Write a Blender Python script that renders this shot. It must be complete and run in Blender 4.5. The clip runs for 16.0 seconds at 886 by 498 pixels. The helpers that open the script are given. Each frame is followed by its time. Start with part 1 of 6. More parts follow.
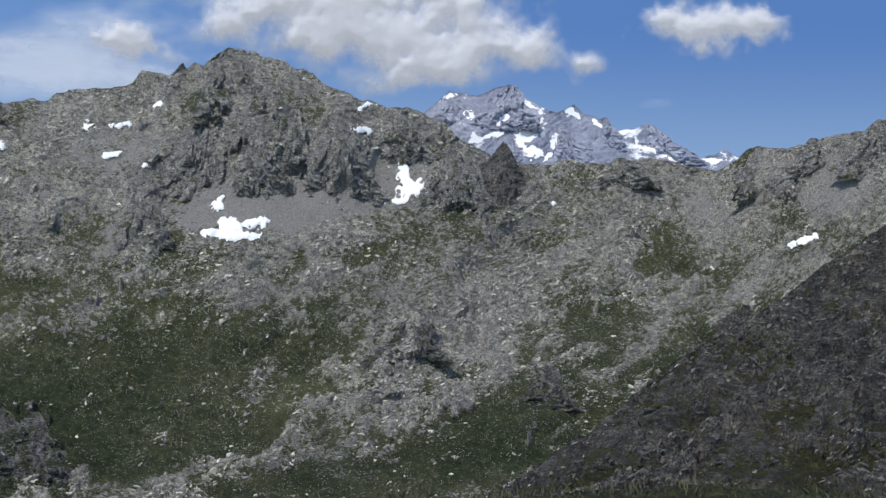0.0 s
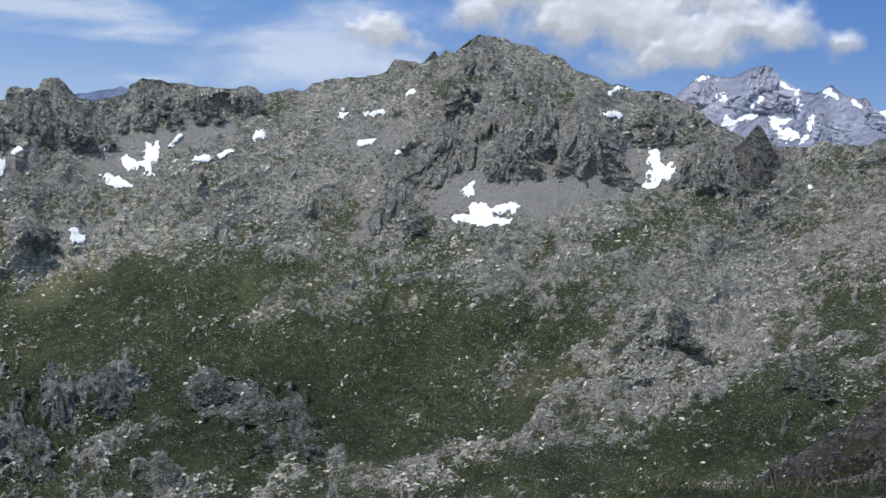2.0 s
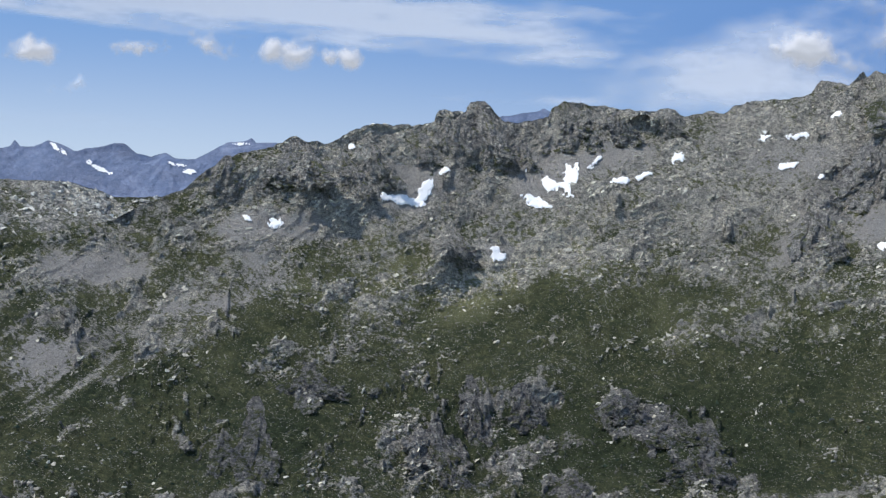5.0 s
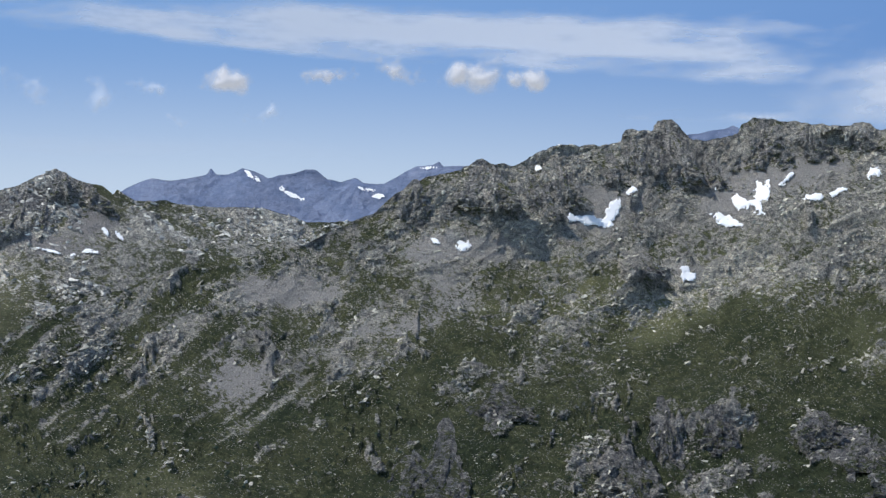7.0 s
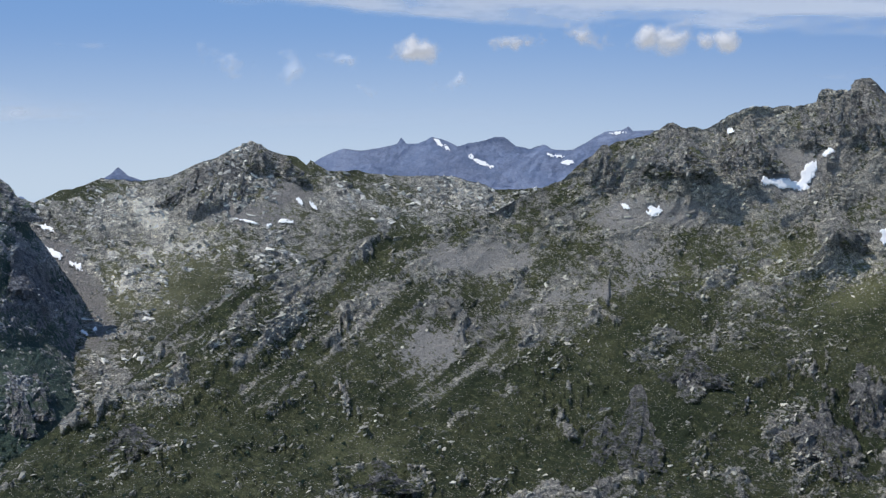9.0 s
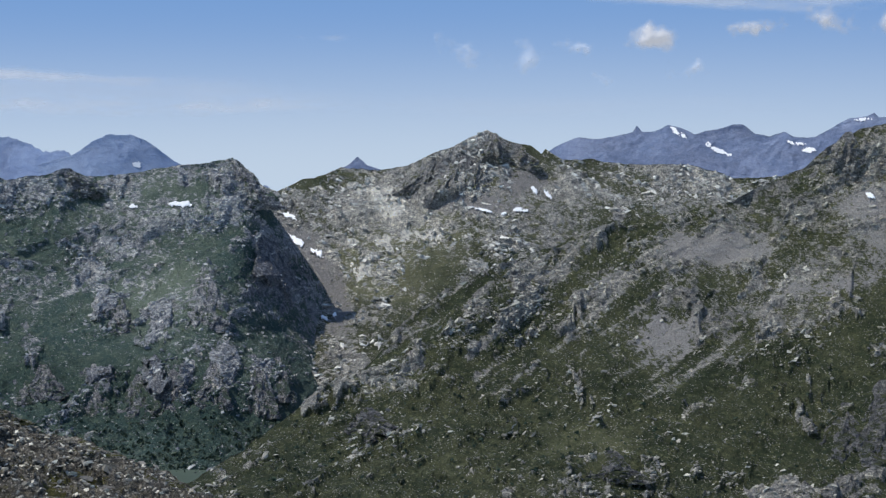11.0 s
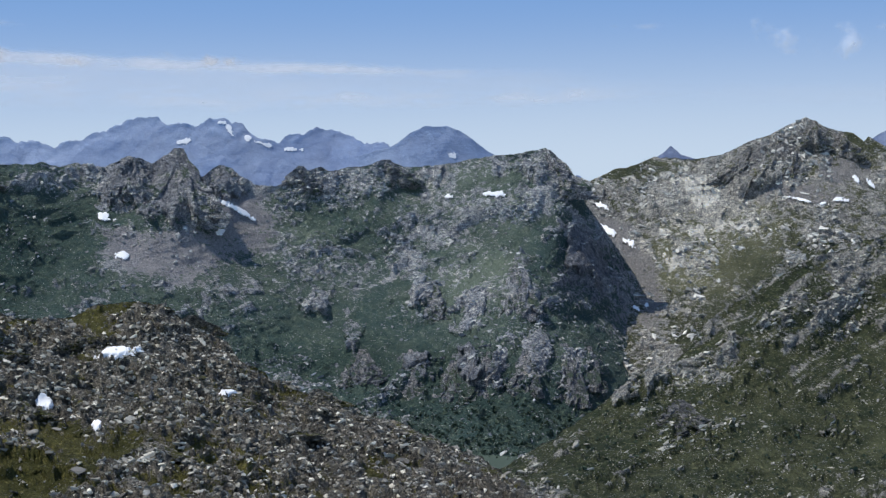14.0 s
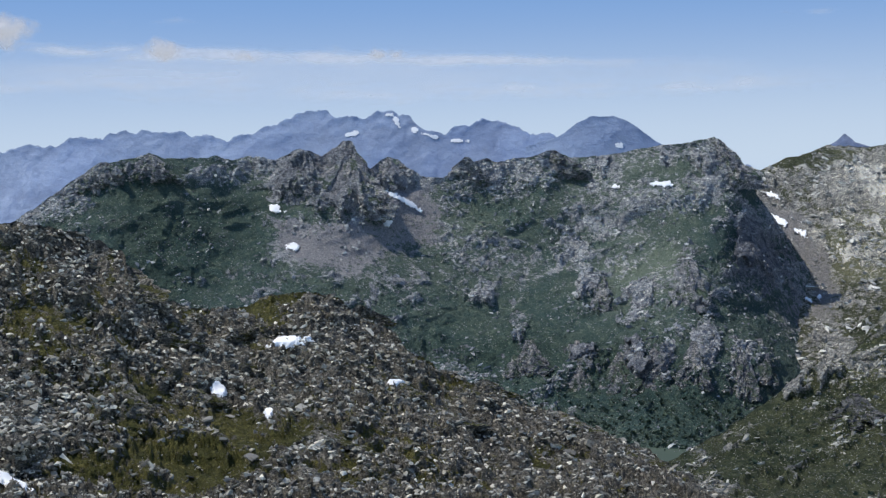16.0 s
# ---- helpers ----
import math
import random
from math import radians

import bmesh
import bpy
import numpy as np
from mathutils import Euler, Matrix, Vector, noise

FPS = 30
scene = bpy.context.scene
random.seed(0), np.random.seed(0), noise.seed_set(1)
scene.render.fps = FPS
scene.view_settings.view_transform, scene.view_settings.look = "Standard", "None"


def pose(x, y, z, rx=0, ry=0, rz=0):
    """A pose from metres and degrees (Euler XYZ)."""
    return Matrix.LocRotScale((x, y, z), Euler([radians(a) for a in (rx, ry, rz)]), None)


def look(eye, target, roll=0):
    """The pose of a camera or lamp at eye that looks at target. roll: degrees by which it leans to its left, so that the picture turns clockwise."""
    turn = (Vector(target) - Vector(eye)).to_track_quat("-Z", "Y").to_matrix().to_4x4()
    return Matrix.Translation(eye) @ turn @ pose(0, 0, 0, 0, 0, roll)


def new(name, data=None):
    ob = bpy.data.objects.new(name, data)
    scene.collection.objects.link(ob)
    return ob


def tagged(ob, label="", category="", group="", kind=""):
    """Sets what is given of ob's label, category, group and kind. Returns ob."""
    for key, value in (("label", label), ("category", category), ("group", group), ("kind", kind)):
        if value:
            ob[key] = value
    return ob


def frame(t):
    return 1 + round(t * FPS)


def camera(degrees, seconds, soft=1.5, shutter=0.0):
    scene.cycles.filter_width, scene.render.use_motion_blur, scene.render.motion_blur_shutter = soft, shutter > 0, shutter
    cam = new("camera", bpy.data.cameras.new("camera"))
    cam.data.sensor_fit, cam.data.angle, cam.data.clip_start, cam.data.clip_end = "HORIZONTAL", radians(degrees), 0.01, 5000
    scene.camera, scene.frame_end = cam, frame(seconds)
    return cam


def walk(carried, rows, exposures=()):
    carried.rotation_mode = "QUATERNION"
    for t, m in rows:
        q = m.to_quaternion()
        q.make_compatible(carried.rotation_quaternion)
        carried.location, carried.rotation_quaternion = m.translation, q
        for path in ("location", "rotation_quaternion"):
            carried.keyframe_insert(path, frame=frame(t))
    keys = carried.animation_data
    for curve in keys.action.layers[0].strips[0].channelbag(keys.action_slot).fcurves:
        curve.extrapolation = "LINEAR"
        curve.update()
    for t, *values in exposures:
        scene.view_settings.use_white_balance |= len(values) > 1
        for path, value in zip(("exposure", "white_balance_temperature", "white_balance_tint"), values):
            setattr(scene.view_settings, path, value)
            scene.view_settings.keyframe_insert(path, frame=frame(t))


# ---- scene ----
# The camera stands on a grassy knoll and turns from the snowy massif to the rocky hill beside it.
cam = camera(33.98, 16.0, soft=1.3)
EYE = 1.6
ROWS = [  # seconds, yaw, pitch, roll
    (0.0, 0.000, -2.031, -0.967),
    (0.5, 2.629, -2.819, -0.889),
    (1.0, 5.165, -3.016, -0.808),
    (1.5, 7.176, -2.643, -0.846),
    (2.0, 9.838, -2.747, -0.563),
    (2.5, 12.439, -2.640, -0.610),
    (3.0, 15.303, -2.624, -0.752),
    (3.5, 18.077, -2.575, -0.864),
    (4.0, 21.632, -2.339, -0.750),
    (4.2, 22.748, -2.352, -0.871),
    (6.3, 30.686, -1.576, -0.802),
    (6.5, 31.454, -1.547, -0.477),
    (7.0, 33.589, -1.414, -0.442),
    (7.5, 34.938, -1.711, -0.062),
    (8.0, 36.949, -2.106, 0.202),
    (8.5, 38.971, -2.072, 0.215),
    (9.0, 41.048, -2.727, 0.452),
    (9.5, 43.553, -3.054, 0.533),
    (10.0, 45.829, -3.194, 0.481),
    (10.2, 46.753, -3.227, 0.460),
    (12.3, 55.766, -3.163, 1.226),
    (12.5, 56.612, -3.311, 1.334),
    (13.0, 58.550, -3.288, 1.109),
    (13.5, 60.609, -3.370, 0.950),
    (14.0, 62.572, -3.332, 0.900),
    (14.5, 64.195, -3.282, 1.171),
    (15.0, 66.087, -3.223, 1.297),
    (15.5, 67.399, -3.300, 1.700),
    (16.0, 69.115, -3.562, 1.392),
]
walk(cam, [(t, pose(0, 0, EYE, 90 + pitch, roll, yaw)) for t, yaw, pitch, roll in ROWS],
     exposures=[(0.0, -0.13), (0.5, -0.08), (1.0, 0.0), (1.8, 0.05), (4.0, 0.05), (6.5, -0.02), (8.5, -0.05), (10.0, -0.1), (12.5, -0.06), (14.0, -0.01), (16.0, -0.01)])

# ---- light ----
SUN_YAW, SUN_HEIGHT = 140.0, 58.0
world = bpy.data.worlds.new("sky")
scene.world = world
world.use_nodes = True
wt = world.node_tree
wt.nodes.clear()
sky = wt.nodes.new("ShaderNodeTexSky")
sky.sky_type, sky.sun_disc = "NISHITA", False
sky.sun_elevation, sky.sun_rotation = radians(SUN_HEIGHT), radians(-SUN_YAW)
sky.altitude, sky.air_density, sky.dust_density, sky.ozone_density = 2300, 1.0, 0.3, 2.0
back = wt.nodes.new("ShaderNodeBackground")
back.inputs["Strength"].default_value = 0.2
wout = wt.nodes.new("ShaderNodeOutputWorld")
wt.links.new(sky.outputs[0], back.inputs[0])
wt.links.new(back.outputs[0], wout.inputs[0])
sun = new("sun", bpy.data.lights.new("sun", "SUN"))
sun.data.energy, sun.data.angle, sun.data.color = 3.8, radians(0.5), (1.0, 0.94, 0.84)
S = Vector((-math.sin(radians(SUN_YAW)) * math.cos(radians(SUN_HEIGHT)), math.cos(radians(SUN_YAW)) * math.cos(radians(SUN_HEIGHT)), math.sin(radians(SUN_HEIGHT))))
sun.matrix_world = look(S * 100, (0, 0, 0))
scene.view_settings.exposure = 0.0

# ---- noise ----
RNG = np.random.RandomState(7)
PERM = np.concatenate([RNG.permutation(256)] * 3).astype(np.int32)
GRAD = RNG.normal(size=(256, 3)).astype(np.float32)
GRAD /= np.linalg.norm(GRAD, axis=1)[:, None]
GX, GY, GZ = (np.ascontiguousarray(GRAD[:, k]) for k in range(3))


def perlin(p):
    """Gradient noise at points p (..., 3), about -0.7 to 0.7, in chunks that fit the cache."""
    shape = p.shape[:-1]
    p = p.reshape(-1, 3)
    out = np.empty(len(p), np.float32)
    for at in range(0, len(p), 16384):
        x, y, z = (np.array(c, np.float32) for c in p[at:at + 16384].T)
        fx, fy, fz = np.floor(x), np.floor(y), np.floor(z)
        i, j, k = (f.astype(np.int32) & 255 for f in (fx, fy, fz))
        x, y, z = x - fx, y - fy, z - fz
        u, v, w = (f * f * f * (f * (f * 6 - 15) + 10) for f in (x, y, z))
        across = []
        for di, xx in ((0, x), (1, x - 1)):
            hx = PERM[i + di]
            along = []
            for dj, yy in ((0, y), (1, y - 1)):
                h = PERM[hx + j + dj] + k
                g0, g1 = PERM[h], PERM[h + 1]
                n0 = GX[g0] * xx + GY[g0] * yy + GZ[g0] * z
                n1 = GX[g1] * xx + GY[g1] * yy + GZ[g1] * (z - 1)
                along.append(n0 + w * (n1 - n0))
            across.append(along[0] + v * (along[1] - along[0]))
        out[at:at + 16384] = across[0] + u * (across[1] - across[0])
    return out.reshape(shape) * 1.5


def fbm(p, size, octaves=4, gain=0.5, seed=0.0):
    total, amp = 0.0, 1.0
    for k in range(octaves):
        total = total + amp * perlin(p / size + (seed + 17.3 * k))
        size, amp = size / 2.03, amp * gain
    return total


def ridged(p, size, octaves=4, gain=0.5, seed=0.0):
    """Sharp-crested noise, about 0 to 1."""
    total, amp, norm = 0.0, 1.0, 0.0
    for k in range(octaves):
        total = total + amp * (1 - np.abs(perlin(p / size + (seed + 11.1 * k))) * 1.6)
        norm += amp
        size, amp = size / 2.1, amp * gain
    return total / norm


def blocks(q, size, seed=0):
    """Broken blocks over the first two coordinates: each cell is a tilted facet, about -1 to 1."""
    u, v = q[..., 0] / size + 500.0, q[..., 1] / size + 500.0
    iu, iv = np.floor(u).astype(np.int32), np.floor(v).astype(np.int32)
    best = np.full(u.shape, 9.0, np.float32)
    value = np.zeros(u.shape, np.float32)
    for a in (-1, 0, 1):
        for b in (-1, 0, 1):
            h = PERM[PERM[(iu + a) & 255] + ((iv + b + seed) & 255)]
            x = u - (iu + a + 0.1 + 0.8 * PERM[h + 31] / 255.0)
            y = v - (iv + b + 0.1 + 0.8 * PERM[h + 67] / 255.0)
            r = x * x + y * y
            facet = (PERM[h + 101] / 127.5 - 1) * 0.6 + (PERM[h + 151] / 127.5 - 1) * x * 1.1 + (PERM[h + 199] / 127.5 - 1) * y * 1.1
            value = np.where(r < best, facet, value)
            best = np.minimum(best, r)
    return value


def smooth(a, lo, hi):
    x = np.clip((a - lo) / (hi - lo), 0, 1)
    return x * x * (3 - 2 * x)


def blur(a, n):
    """Box blur, twice, along both ways of a grid."""
    for axis in (0, 1, 0, 1):
        pad = [(n, n) if k == axis else (0, 0) for k in (0, 1)]
        c = np.cumsum(np.pad(a, pad, mode="edge"), axis=axis, dtype=np.float64)
        c = np.insert(c, 0, 0, axis=axis)
        w = 2 * n + 1
        a = (np.take(c, range(w, c.shape[axis]), axis) - np.take(c, range(0, c.shape[axis] - w), axis)) / w
    return a


def ways(az, el):
    """Unit vectors towards a yaw and a height angle, in degrees, seen from the knoll."""
    a, e = np.radians(az), np.radians(el)
    return np.stack([-np.sin(a) * np.cos(e), np.cos(a) * np.cos(e), np.sin(e)], -1)


def columns(az, lo, hi):
    """The columns of a grid whose yaw lies between lo and hi."""
    at = az[0]
    return slice(int(np.searchsorted(at, lo)), int(np.searchsorted(at, hi)))


def blob(az, el, spots, level=None):
    """Sum of soft ovals: yaw, height angle, half width, half height, turn, amount. level: the unbent yaw of the columns."""
    total = np.zeros(az.shape, np.float32)
    for a, e, w, h, turn, amount in spots:
        r = 2.6 * max(w, h) + (1.2 if level is not None else 0.0)
        k = columns(az if level is None else level, a - r, a + r)
        c, s = math.cos(radians(turn)), math.sin(radians(turn))
        x, y = -(az[:, k] - a), el[:, k] - e
        total[:, k] += amount * np.exp(-(((c * x + s * y) / w) ** 2 + ((c * y - s * x) / h) ** 2))
    return total


def ribs_of(az, el, ribs, seed, bend=1.0):
    """Sharp ribs (amount > 0) and hollows (amount < 0) along lines of yaw and height angle: (width, amount, line)."""
    total = np.zeros(az.shape, np.float32)
    if not ribs:
        return total
    q = np.stack([az, el, 0 * az + seed], -1)
    wa, we = bend * 0.7 * fbm(q, 1.5, 5, 0.62, seed), bend * 0.45 * fbm(q, 1.5, 5, 0.62, seed + 50)
    for width, amount, line in ribs:
        k = columns(az, min(p[0] for p in line) - 6 * width - 1, max(p[0] for p in line) + 6 * width + 1)
        pa, pe = (az + wa)[:, k], (el + we)[:, k]
        near = np.full(pa.shape, 99.0, np.float32)
        for (a0, e0), (a1, e1) in zip(line[:-1], line[1:]):
            dx, dy = a1 - a0, e1 - e0
            px, py = pa - a0, pe - e0
            t = np.clip((px * dx + py * dy) / (dx * dx + dy * dy + 1e-9), 0, 1)
            near = np.minimum(near, np.hypot(px - t * dx, py - t * dy))
        total[:, k] += amount * np.exp(-near / width) * (near < 6 * width)
    return total


# ---- meshes ----
def mesh_from(name, verts, quads, material, attrs=(), smooth_faces=True):
    verts = np.ascontiguousarray(verts, np.float32)
    quads = np.ascontiguousarray(quads, np.int32)
    k = quads.shape[1]
    me = bpy.data.meshes.new(name)
    me.vertices.add(len(verts))
    me.vertices.foreach_set("co", verts.ravel())
    me.loops.add(quads.size)
    me.loops.foreach_set("vertex_index", quads.ravel())
    me.polygons.add(len(quads))
    me.polygons.foreach_set("loop_start", np.arange(0, quads.size, k, dtype=np.int32))
    me.polygons.foreach_set("use_smooth", np.full(len(quads), smooth_faces))
    me.update(calc_edges=True)
    me.materials.append(material)
    for key, values in attrs:
        me.attributes.new(key, "FLOAT", "POINT").data.foreach_set("value", np.ascontiguousarray(values, np.float32).ravel())
    return me


def grid_quads(rows, cols):
    i = np.arange(rows * cols).reshape(rows, cols)
    return np.stack([i[:-1, :-1], i[1:, :-1], i[1:, 1:], i[:-1, 1:]], -1).reshape(-1, 4)


def part(name, me, parent=None, label=""):
    ob = new(name, me)
    ob.parent = parent
    if label:
        ob["label"] = label
    return ob


# ---- materials ----
def nodes_of(name):
    m = bpy.data.materials.new(name)
    m.use_nodes = True
    nt = m.node_tree
    return m, nt, nt.nodes["Principled BSDF"]


class Net:
    """Short ways to write node trees."""

    def __init__(self, nt):
        self.nt = nt
        self.co = nt.nodes.new("ShaderNodeTexCoord").outputs["Object"]

    def put(self, node, key, value):
        if hasattr(value, "is_linked"):
            self.nt.links.new(value, node.inputs[key])
        elif value is not None:
            node.inputs[key].default_value = value

    def noise(self, scale, detail=4, rough=0.6, distort=0.0, co=None):
        n = self.nt.nodes.new("ShaderNodeTexNoise")
        for key, value in (("Vector", co or self.co), ("Scale", scale), ("Detail", detail), ("Roughness", rough), ("Distortion", distort)):
            self.put(n, key, value)
        return n.outputs["Fac"]

    def cells(self, scale, feature="F1", co=None, out="Distance"):
        n = self.nt.nodes.new("ShaderNodeTexVoronoi")
        n.feature = feature
        self.put(n, "Vector", co or self.co)
        self.put(n, "Scale", scale)
        return n.outputs[out]

    def stretch(self, scale, rot=(0, 0, 0)):
        n = self.nt.nodes.new("ShaderNodeMapping")
        self.put(n, "Vector", self.co)
        self.put(n, "Scale", scale)
        self.put(n, "Rotation", rot)
        return n.outputs[0]

    def attr(self, key):
        n = self.nt.nodes.new("ShaderNodeAttribute")
        n.attribute_name = key
        return n.outputs["Fac"]

    def math(self, op, a, b=None, c=None):
        n = self.nt.nodes.new("ShaderNodeMath")
        n.operation = op
        for k, value in enumerate((a, b, c)):
            self.put(n, k, value)
        return n.outputs[0]

    def ramp(self, fac, lo, hi):
        n = self.nt.nodes.new("ShaderNodeMapRange")
        n.interpolation_type = "SMOOTHSTEP"
        for key, value in (("Value", fac), ("From Min", lo), ("From Max", hi)):
            self.put(n, key, value)
        return n.outputs[0]

    def mix(self, fac, a, b, kind="MIX"):
        n = self.nt.nodes.new("ShaderNodeMix")
        n.data_type, n.blend_type = "RGBA", kind
        for key, value in ((0, fac), (6, a), (7, b)):
            if isinstance(value, tuple):
                value = (*value, 1)
            self.put(n, key, value)
        return n.outputs[2]

    def bump(self, height, strength, distance, normal=None):
        n = self.nt.nodes.new("ShaderNodeBump")
        for key, value in (("Height", height), ("Strength", strength), ("Distance", distance), ("Normal", normal)):
            self.put(n, key, value)
        return n.outputs[0]


def terrain(name, unit, rock, rock_pale, rock_dark, grass, grass_dry, scree, speck=0.5, calm=1.0):
    """Rock, turf and rubble, mixed by the attributes turf, rubble and tone. unit: size in metres of the coarse grain."""
    m, nt, b = nodes_of(name)
    n = Net(nt)
    coarse = n.noise(0.25 / unit, 6, 0.65)
    fine = n.noise(1.6 / unit, 6, 0.7)
    tiny = n.noise(6.0 / unit, 3, 0.7)
    strata = n.noise(0.9 / unit, 5, 0.7, 0.6, n.stretch((1.0, 1.0, 3.2), (0.35, 0.25, 0.3)))
    stones = n.cells(1.1 / unit)
    stones_b = n.cells(1.9 / unit)
    col = n.mix(n.ramp(coarse, 0.35, 0.65), rock, rock_pale)
    col = n.mix(n.math("MULTIPLY", n.ramp(strata, 0.45, 0.70), calm), col, rock_dark)
    crack = n.math("ABSOLUTE", n.math("SUBTRACT", n.noise(0.8 / unit, 6, 0.7, 0.15), 0.5))
    col = n.mix(n.math("MULTIPLY", n.ramp(crack, 0.03, 0.0), calm), col, tuple(c * 0.7 for c in rock_dark))
    streak = n.noise(2.2 / unit, 5, 0.7, 0.0, n.stretch((1.0, 1.0, 0.22), (0.12, -0.15, 0.0)))
    col = n.mix(n.math("MULTIPLY", n.ramp(streak, 0.5, 0.66), calm * 0.75), col, rock_dark)
    col = n.mix(n.math("MULTIPLY", n.ramp(streak, 0.45, 0.3), calm * 0.6), col, rock_pale)
    # Above 0 paler; below 0 darker rock and turf, painted shade included.
    tone = n.attr("tone")
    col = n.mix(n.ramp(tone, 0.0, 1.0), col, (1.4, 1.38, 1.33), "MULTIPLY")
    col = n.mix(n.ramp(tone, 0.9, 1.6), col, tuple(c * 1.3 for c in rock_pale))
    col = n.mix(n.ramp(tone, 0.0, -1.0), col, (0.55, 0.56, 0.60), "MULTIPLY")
    mottle = n.noise(0.42 / unit, 5, 0.68, 0.3, n.stretch((1.0, 1.0, 1.4), (0.2, 0.3, 0.1)))
    col = n.mix(n.math("MULTIPLY", n.ramp(mottle, 0.49, 0.37), 0.9 * calm), col, (0.48, 0.49, 0.52), "MULTIPLY")
    col = n.mix(n.math("MULTIPLY", n.ramp(mottle, 0.53, 0.64), 0.9 * calm), col, (1.45, 1.42, 1.35), "MULTIPLY")
    rub = n.mix(n.ramp(fine, 0.3, 0.7), tuple(c * 0.84 for c in scree), tuple(c * 1.12 for c in scree))
    rub = n.mix(n.ramp(stones_b, 0.2, 0.08), rub, tuple(c * 1.25 for c in scree))
    rub = n.mix(n.math("MULTIPLY", n.ramp(streak, 0.45, 0.65), 0.35), rub, tuple(c * 0.68 for c in scree))
    col = n.mix(n.ramp(n.math("ADD", n.attr("rubble"), n.math("MULTIPLY_ADD", fine, 0.8, -0.4)), 0.35, 0.65), col, rub)
    patch = n.noise(0.55 / unit, 6, 0.72, 0.4)
    wide = n.noise(0.05 / unit, 5, 0.65, 0.5)
    green = n.mix(n.ramp(n.math("ADD", n.math("MULTIPLY", coarse, 0.5), n.math("MULTIPLY", wide, 0.5)), 0.40, 0.60), grass, grass_dry)
    green = n.mix(n.ramp(tiny, 0.3, 0.75), tuple(c * 0.7 for c in grass), green)
    green = n.mix(n.ramp(patch, 0.52, 0.68), green, tuple(c * 1.15 for c in grass_dry))
    green = n.mix(n.ramp(patch, 0.46, 0.34), green, tuple(c * 0.75 for c in grass))
    green = n.mix(n.ramp(tone, 0.1, 0.8), green, tuple(c * 1.3 for c in grass_dry))
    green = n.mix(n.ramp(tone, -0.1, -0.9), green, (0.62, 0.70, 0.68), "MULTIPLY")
    cover = n.math("MULTIPLY_ADD", n.attr("turf"), 0.55, 0.20)
    cover = n.math("ADD", cover, n.math("MULTIPLY_ADD", patch, 2.0, -1.0))
    cover = n.math("ADD", cover, n.math("MULTIPLY_ADD", strata, 0.8, -0.4))
    cover = n.math("ADD", cover, n.math("MULTIPLY_ADD", tiny, 0.6, -0.3))
    cover = n.ramp(cover, 0.36, 0.60)
    pebbles = n.math("MULTIPLY", n.ramp(stones, 0.30, 0.14), n.ramp(n.noise(0.12 / unit, 3), 0.62 - 0.2 * speck, 0.70 - 0.1 * speck))
    cover = n.math("MULTIPLY", cover, n.math("SUBTRACT", 1.0, pebbles))
    col = n.mix(cover, col, green)
    pick = n.cells(1.9 / unit, out="Color")
    split = nt.nodes.new("ShaderNodeSeparateColor")
    nt.links.new(pick, split.inputs[0])
    size = n.math("ADD", n.math("MULTIPLY_ADD", split.outputs[0], 0.58, -0.27), n.math("MULTIPLY_ADD", n.noise(0.22 / unit, 3), 0.9, -0.45))
    chip = n.ramp(n.math("SUBTRACT", size, stones_b), 0.0, 0.06)
    chip = n.math("MULTIPLY", chip, n.ramp(n.math("MAXIMUM", cover, n.math("MULTIPLY", n.attr("rubble"), 0.12)), 0.1, 0.7))
    col = n.mix(n.math("MULTIPLY", chip, speck), col, n.mix(split.outputs[1], rock, tuple(c * 1.12 for c in rock_pale)))
    grit = n.noise(2.6 / unit, 2, 0.6)
    col = n.mix(n.math("MULTIPLY", n.ramp(grit, 0.46, 0.32), 0.75 * calm), col, (0.58, 0.58, 0.58), "MULTIPLY")
    col = n.mix(n.math("MULTIPLY", n.ramp(grit, 0.56, 0.70), 0.75 * calm), col, (1.6, 1.56, 1.48), "MULTIPLY")
    nt.links.new(col, b.inputs["Base Color"])
    b.inputs["Roughness"].default_value = 0.92
    b.inputs["Specular IOR Level"].default_value = 0.15
    h = n.math("ADD", n.math("MULTIPLY", fine, 1.0), n.math("MULTIPLY", strata, 1.1))
    h = n.math("ADD", h, n.math("MULTIPLY", n.ramp(stones, 0.5, 0.0), 0.4))
    h = n.math("ADD", h, n.math("MULTIPLY", n.ramp(crack, 0.0, 0.08), 0.5))
    h = n.math("ADD", h, n.math("MULTIPLY", chip, 0.35 * speck))
    h = n.math("ADD", h, n.math("MULTIPLY", streak, -0.8))
    nt.links.new(n.bump(h, calm, unit * 0.9), b.inputs["Normal"])
    return m


MASSIF_MAT = terrain("alpine_slope", 5.0, (0.46, 0.442, 0.395), (0.64, 0.615, 0.53), (0.23, 0.23, 0.235), (0.060, 0.079, 0.040), (0.176, 0.182, 0.094), (0.45, 0.435, 0.415), 1.0)
PALE_MAT = terrain("pale_slabs", 8.0, (0.50, 0.49, 0.44), (0.72, 0.70, 0.63), (0.21, 0.215, 0.22), (0.085, 0.105, 0.06), (0.18, 0.185, 0.11), (0.36, 0.35, 0.34), 1.0)
# Haze over the green flank is put into its blue-green colours.
HAZED_PYRAMID_MAT = terrain("hazed_green_flank", 7.0, (0.50, 0.515, 0.515), (0.70, 0.705, 0.685), (0.21, 0.235, 0.29), (0.090, 0.155, 0.140), (0.185, 0.232, 0.175), (0.40, 0.395, 0.41), 0.6)
